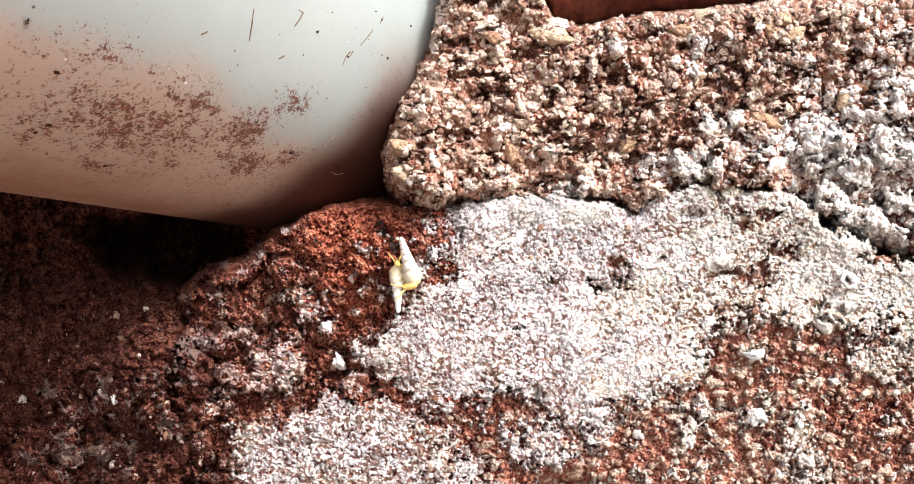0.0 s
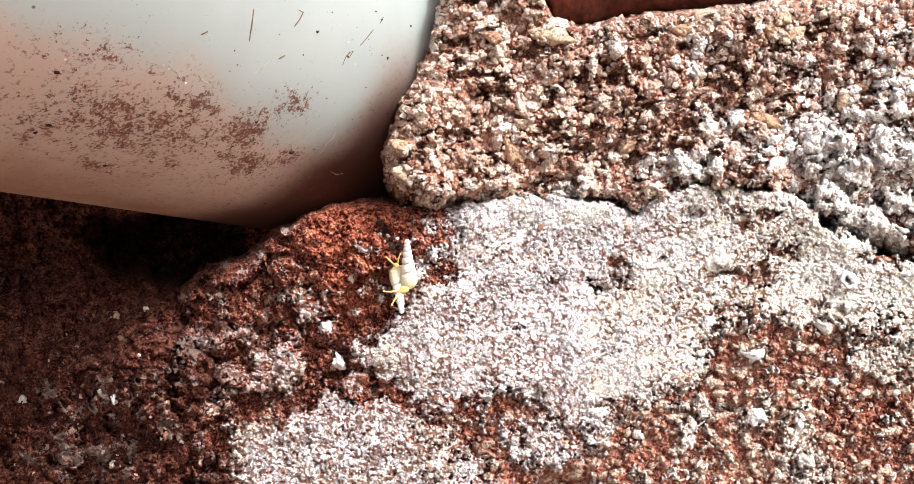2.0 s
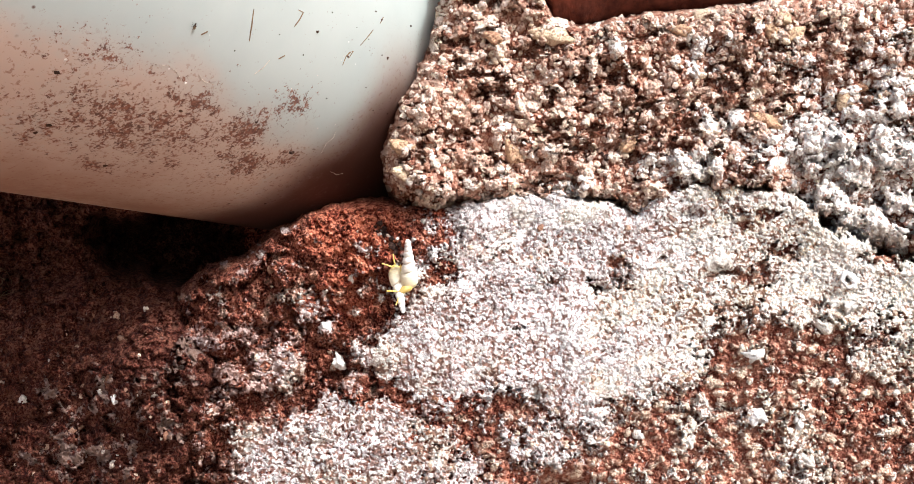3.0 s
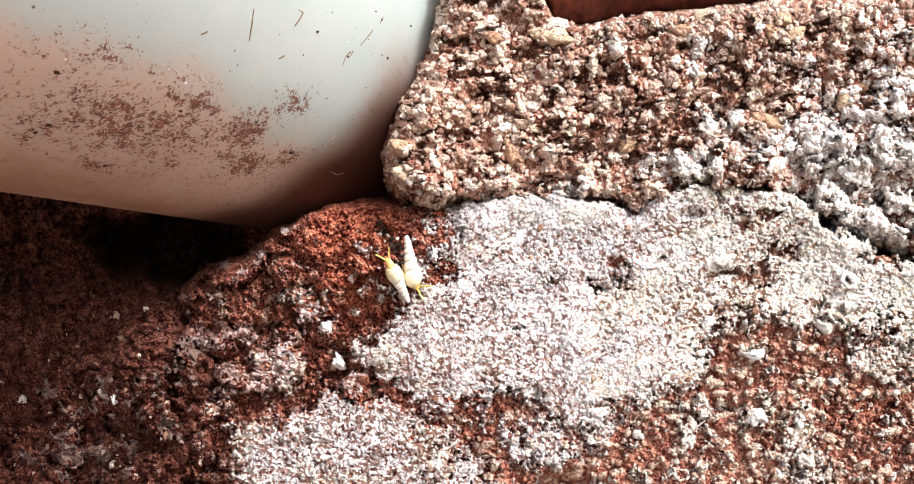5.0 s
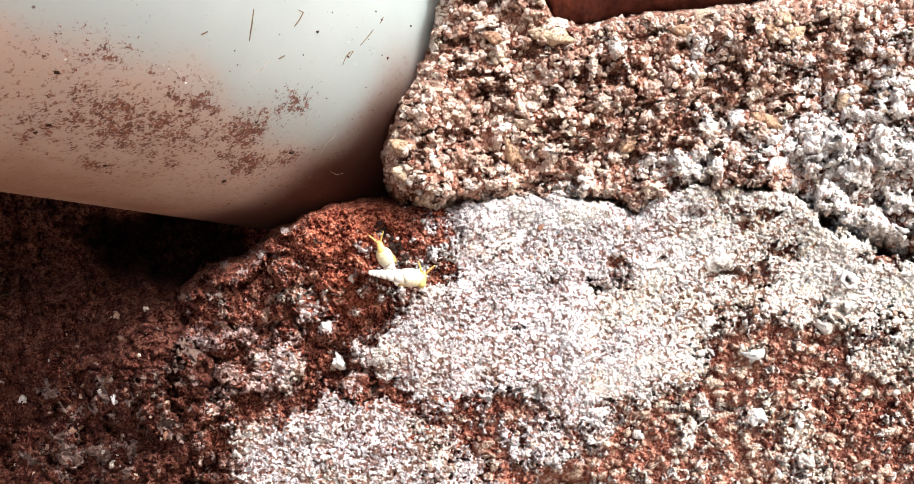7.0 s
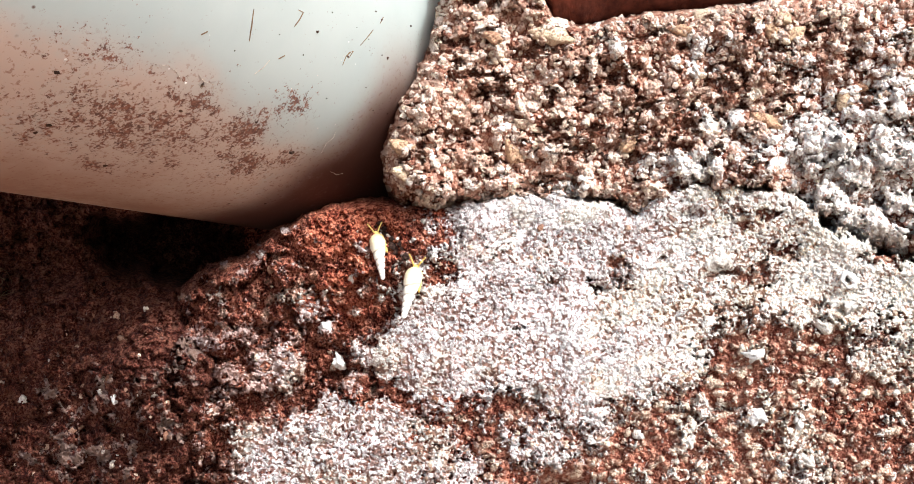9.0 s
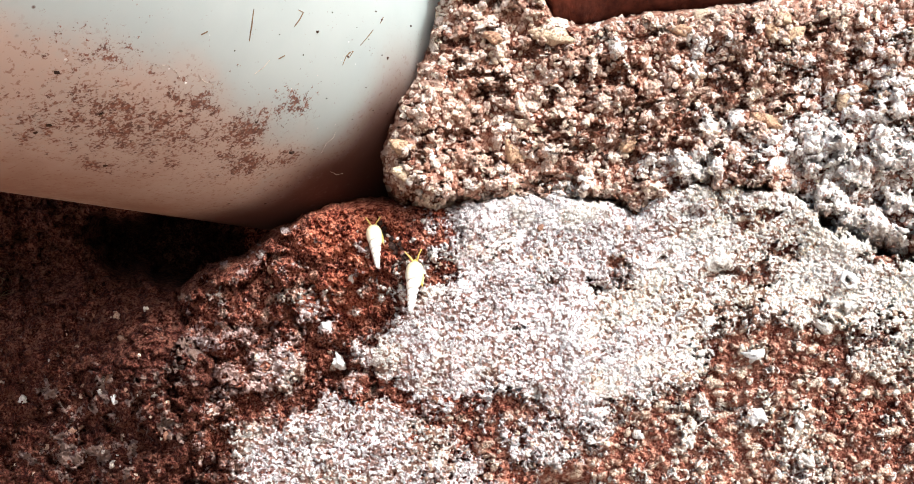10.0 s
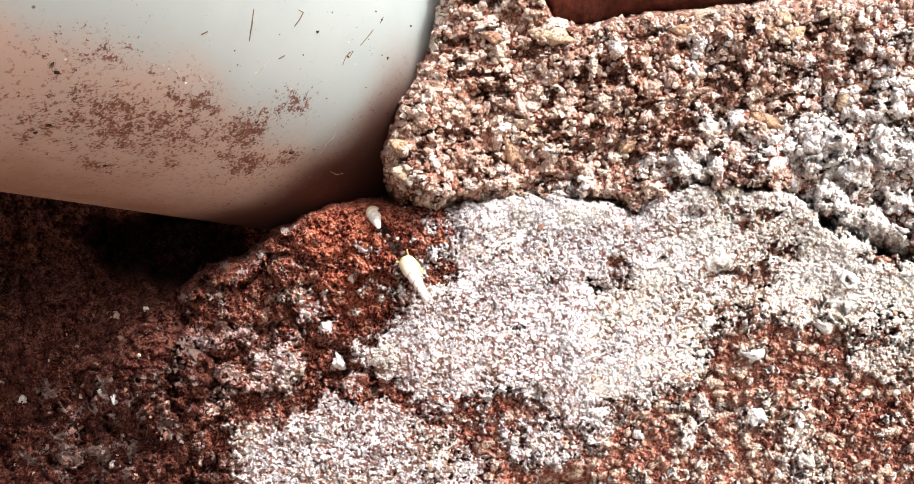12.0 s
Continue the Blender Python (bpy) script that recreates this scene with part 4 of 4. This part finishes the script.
def build_insect():
    """A tiny dark gnat, its feet on the plane z = 0, looking along +y."""
    thing = tagged(new("gnat"), "tiny dark gnat on the drain pipe", "insect")
    k = 6.5 * S
    bm = bmesh.new()
    tube(bm, [(0, -0.6 * k, 0.25 * k), (0, -0.35 * k, 0.3 * k), (0, 0, 0.32 * k), (0, 0.25 * k, 0.32 * k), (0, 0.4 * k, 0.3 * k)], [0.05 * k, 0.2 * k, 0.22 * k, 0.2 * k, 0.1 * k], 8)
    part("body", bm, CINDER, thing, smooth=True)
    bm = bmesh.new()
    bmesh.ops.create_icosphere(bm, subdivisions=1, radius=0.15 * k, matrix=Matrix.Translation((0, 0.52 * k, 0.3 * k)))
    part("head", bm, CINDER, thing, smooth=True)
    for side in (-1, 1):
        for at in (-0.2, 0.05, 0.28):
            bm = bmesh.new()
            tube(bm, [(side * 0.1 * k, at * k, 0.28 * k), (side * 0.4 * k, 1.2 * at * k, 0.4 * k), (side * 0.6 * k, 1.6 * at * k, 0.0)], [0.03 * k, 0.025 * k, 0.015 * k], 5)
            part("leg", bm, CINDER, thing)
        bm = bmesh.new()
        tube(bm, [(side * 0.05 * k, 0.2 * k, 0.5 * k), (side * 0.16 * k, -0.3 * k, 0.5 * k), (side * 0.2 * k, -0.8 * k, 0.44 * k)], [0.05 * k, 0.14 * k, 0.04 * k], 8, 0.12)
        part("wing", bm, FIBRE, thing)
    return thing


gnat = build_insect()
# seconds; the way along the pipe and round it, in steps
GNAT_WAY = ((0.0, 500, -298), (0.3, 320, -120), (2.8, 320, -120), (3.0, 306, -231), (3.2, 320, -120), (5.8, 420, -150), (6.0, 507, -320), (6.2, 420, -150), (6.8, 200, -100), (7.0, 59, -461),
            (7.2, 200, -100), (8.8, 250, -110), (9.0, 246, -300), (9.5, 153, -207), (10.0, 350, -386), (10.3, 247, -220), (10.5, 394, -496), (10.6, 202, -166), (10.9, 441, -304), (11.0, 276, -402),
            (11.3, 445, -428), (12.0, 448, -338))


def on_pipe(along, round_):
    a = round_ * S / PIPE_R
    return drain_pipe.matrix_basis @ Matrix.Translation((PIPE_R * math.cos(a), PIPE_R * math.sin(a), along * S)) @ Matrix.Rotation(a, 4, "Z") @ pose(0, 0, 0, 0, 90, 0)


# ---- snails ----
def build_shell(length, thing):
    """A slender turret of seven whorls; the opening at the origin, the tip towards -y."""
    rows, cols = 220, 72
    s, a = np.meshgrid(np.linspace(0, 1, rows), np.linspace(0, 2 * np.pi, cols), indexing="ij")
    wide = 0.166 * length
    rad = np.interp(s, [0, 0.015, 0.05, 0.12, 0.20, 0.30, 0.45, 0.65, 0.82, 0.94, 0.975, 0.992, 1.0],
                    [0.0, 0.42, 0.72, 0.95, 1.0, 0.97, 0.78, 0.57, 0.42, 0.31, 0.25, 0.16, 0.0]) * wide
    whorl = np.interp(s, [0, 0.38, 0.55, 0.68, 0.785, 0.87, 0.935, 1.0], np.arange(8.0))
    turn = np.mod(whorl - a / (2 * np.pi) + 0.25, 1.0)
    free = ramp01(s, 0.22, 0.42)
    rad = rad * (1 - 0.30 * free * (1 - np.sin(np.pi * turn) ** 0.36))
    xyz = np.stack([rad * np.cos(a), -s * length, rad * np.sin(a) * 0.95 + wide * 0.92], -1)
    ob = grid_mesh("shell", s.shape, xyz, SHELL, None, {"along": 1 - s, "suture": free * (1 - ramp01(np.sin(np.pi * turn), 0.0, 0.42))})
    ob.parent = thing
    return tagged(ob, "slender white spiral shell with a creamy last whorl")


def build_snail(length, label):
    """Length of the shell in metres. The snail looks along +y, its sole on the plane z = 0."""
    thing = tagged(new("snail"), label, "snail", "snails on the brick")
    build_shell(length, thing)
    k = length
    bm = bmesh.new()
    tube(bm, [(0, 0.03 * k, 0.05 * k), (0.02 * k, -0.06 * k, 0.06 * k), (0.06 * k, -0.18 * k, 0.06 * k), (0.12 * k, -0.30 * k, 0.05 * k), (0.15 * k, -0.36 * k, 0.035 * k), (0.168 * k, -0.42 * k, 0.02 * k)],
         [0.06 * k, 0.122 * k, 0.112 * k, 0.07 * k, 0.028 * k, 0.008 * k], 14, 0.5)
    foot = part("foot", bm, FLESH, thing, "pale yellow creeping foot", smooth=True)
    bm = bmesh.new()
    tube(bm, [(0, -0.13 * k, 0.11 * k), (0, -0.08 * k, 0.12 * k), (0, 0.0, 0.11 * k), (0, 0.06 * k, 0.10 * k), (0, 0.11 * k, 0.095 * k), (0, 0.145 * k, 0.085 * k)],
         [0.05 * k, 0.085 * k, 0.08 * k, 0.066 * k, 0.058 * k, 0.026 * k], 14)
    head = part("head", bm, FLESH, thing, "yellow neck and head", smooth=True)
    for side in (-1, 1):
        bm = bmesh.new()
        tip = Vector((side * 0.155 * k, 0.315 * k, 0.17 * k))
        root = Vector((side * 0.032 * k, 0.11 * k, 0.11 * k))
        mid = root.lerp(tip, 0.5) + Vector((side * -0.008 * k, 0, 0.01 * k))
        tube(bm, [root, mid, root.lerp(tip, 0.88), root.lerp(tip, 0.95), tip], [0.022 * k, 0.015 * k, 0.012 * k, 0.018 * k, 0.008 * k], 9)
        part("tentacle", bm, FLESH, head, "eye stalk", smooth=True)
    return thing, head, foot


snail_small, head_small, foot_small = build_snail(81 * S, "small yellow snail with a slender white shell on the brick")
snail_large, head_large, _ = build_snail(91 * S, "larger yellow snail with a long white shell on the brick")

# seconds; the shell's mouth and its tip on the plan; steps by which it is lifted
SMALL_WAY = [(0.0, 681, 455, 684, 537, 0), (0.5, 681, 456, 684, 537, 0), (1.0, 680, 456, 687, 538, 0), (1.5, 679, 457, 689, 538, 0),
             (2.5, 680, 457, 692, 538, 0), (3.2, 676, 458, 694, 536, 0), (4.8, 671, 459, 699, 524, 0), (5.2, 667, 452, 697, 517, 0)]
SMALL_WAY += [(5.5, 662, 448, 691, 504, 0), (5.8, 656, 443, 686, 496, 0), (6.0, 653, 441, 682, 495, 0), (6.5, 650, 436, 678, 493, 0),
              (6.8, 650, 432, 677, 492, 0), (7.0, 654, 427, 678, 491, 0), (7.2, 656, 427, 678, 491, 0), (8.8, 646, 405, 661, 484, 0)]
SMALL_WAY += [(9.5, 643, 394, 656, 473, 0), (10.0, 640, 387, 652, 460, 0), (10.5, 640, 381, 647, 442, 0), (10.8, 641, 376, 647, 426, 0),
              (11.0, 640, 371, 649, 419, 0), (11.5, 639, 365, 653, 404, 0), (12.0, 638, 361, 658, 394, 0)]
LARGE_WAY = [(0.0, 712, 490, 690, 407, 4), (0.5, 707, 491, 696, 410, 4), (1.0, 702, 492, 699, 410, 4), (1.5, 700, 494, 700, 410, 4),
             (2.5, 703, 495, 701, 411, 4), (3.2, 703, 494, 702, 411, 4), (4.8, 712, 492, 699, 404, 3), (5.2, 709, 493, 699, 405, 3)]
LARGE_WAY += [(5.5, 710, 494, 692, 407, 4), (5.8, 712, 491, 673, 415, 18), (6.0, 716, 488, 663, 423, 30), (6.5, 719, 485, 656, 433, 36),
              (6.8, 721, 485, 645, 442, 36), (7.0, 726, 479, 636, 467, 36), (7.2, 727, 476, 636, 498, 26), (8.8, 713, 460, 690, 545, 3)]
LARGE_WAY += [(9.5, 713, 457, 699, 540, 3), (10.0, 713, 450, 706, 533, 3), (10.5, 708, 442, 711, 526, 3), (10.8, 704, 439, 717, 522, 3),
              (11.0, 703, 438, 720, 519, 3), (11.5, 697, 440, 727, 519, 3), (12.0, 693, 441, 735, 515, 3)]
# seconds; degrees by which the head turns to its left; steps by which it is put out and lifted
SMALL_HEAD = [(0.0, 4, -4, 0), (1.5, 0, -6, 0), (2.5, 20, -6, 0), (3.2, 30, -6, 0), (4.8, 5, -4, 0), (5.5, 6, -5, 0), (6.0, 10, -6, 0), (6.5, -4, -4, 0),
              (7.2, -4, -5, 0), (8.8, -2, -5, 0), (9.5, -2, -5, 0), (10.0, -6, -7, 0), (10.5, -4, -9, 0), (10.8, 0, -12, 0), (11.0, 16, -16, 0), (11.5, 45, -8, 0), (12.0, 75, -1, 0)]
LARGE_HEAD = [(0.0, -84, 8, 12), (0.5, -78, 10, 12), (1.0, -70, 16, 12), (1.5, -64, 12, 12), (2.5, -60, 12, 12), (3.2, -55, 6, 12), (4.8, 48, -3, 0), (5.2, 55, -2, 0), (5.5, 62, 0, 0), (5.8, 74, 2, 0),
              (6.0, 80, 2, 0), (6.5, 80, 1, 0), (6.8, 84, 0, 0), (7.0, 84, -2, 0), (7.2, 60, -3, 0), (8.8, 4, -5, 0), (9.5, 2, -4, 0), (10.0, 14, -4, 0), (10.5, 34, -5, 0), (10.8, 38, -8, 0), (11.0, 34, -15, 0), (11.5, 22, -19, 0), (12.0, 20, -20, 0)]


def crawl(way, length, reared=(99, 99)):
    rows = []
    for t, fu, fv, tu, tv, lift in way:
        seen = 0.98 * math.hypot(fu - tu, fv - tv)
        tilt = math.acos(min(1.0, seen / length))
        if reared[0] <= t <= reared[1]:
            tilt = -tilt
        h = max(smooth_height(fu, fv), smooth_height(tu, tv) - (0.8 if tilt > 0 else 0.95) * length * math.sin(tilt), -60) + lift
        ahead = Vector((fu - tu, 0, tv - fv)).normalized()
        out = Vector((0, -1, 0))
        turn = Matrix((ahead.cross(out), ahead, out)).transposed().to_4x4()
        axis = 0.168 * 0.92 * length
        turn = turn @ pose(0, 0, 0, -math.degrees(tilt))
        rows.append((t, Matrix.Translation(spot(fu, fv, h + axis) - turn.to_3x3() @ Vector((0, 0, axis * S))) @ turn))
    return rows


REARED = (4.8, 7.2)


def nod(way, body, length, reared=(99, 99)):
    """The head keeps level with the brick while the shell tips."""
    rows = []
    for t, a, push, lift in way:
        tips = [math.acos(min(1.0, math.hypot(r[1] - r[3], r[2] - r[4]) / length)) * (-1 if reared[0] <= r[0] <= reared[1] else 1) for r in body]
        tip = np.interp(t, [r[0] for r in body], tips)
        m = pose(0, 0, 0, 0.85 * math.degrees(tip)) @ pose(-math.sin(radians(a)) * push * S, math.cos(radians(a)) * push * S, lift * S, 0, 0, a)
        rows.append((t, m))
    return rows


def motions():
    walk(gnat, [(t, on_pipe(along, round_)) for t, along, round_ in GNAT_WAY])
    walk(snail_small, crawl(SMALL_WAY, 81, REARED))
    walk(snail_large, crawl(LARGE_WAY, 91))
    walk(foot_small, [(t, pose(x * S, y * S, z * S)) for t, x, y, z in ((0.0, 0, 0, 0), (3.2, 0, 0, 0), (4.8, 0, -9, 2), (7.2, 0, -9, 2), (8.8, 0, 0, 0), (9.8, 0, 0, 0),
                                                                   (10.6, -2, -4, 4), (11.0, -5, -9, 6), (12.0, -5, -10, 6))])
    walk(head_small, nod(SMALL_HEAD, SMALL_WAY, 81, REARED))
    walk(head_large, nod(LARGE_HEAD, LARGE_WAY, 91))


motions()
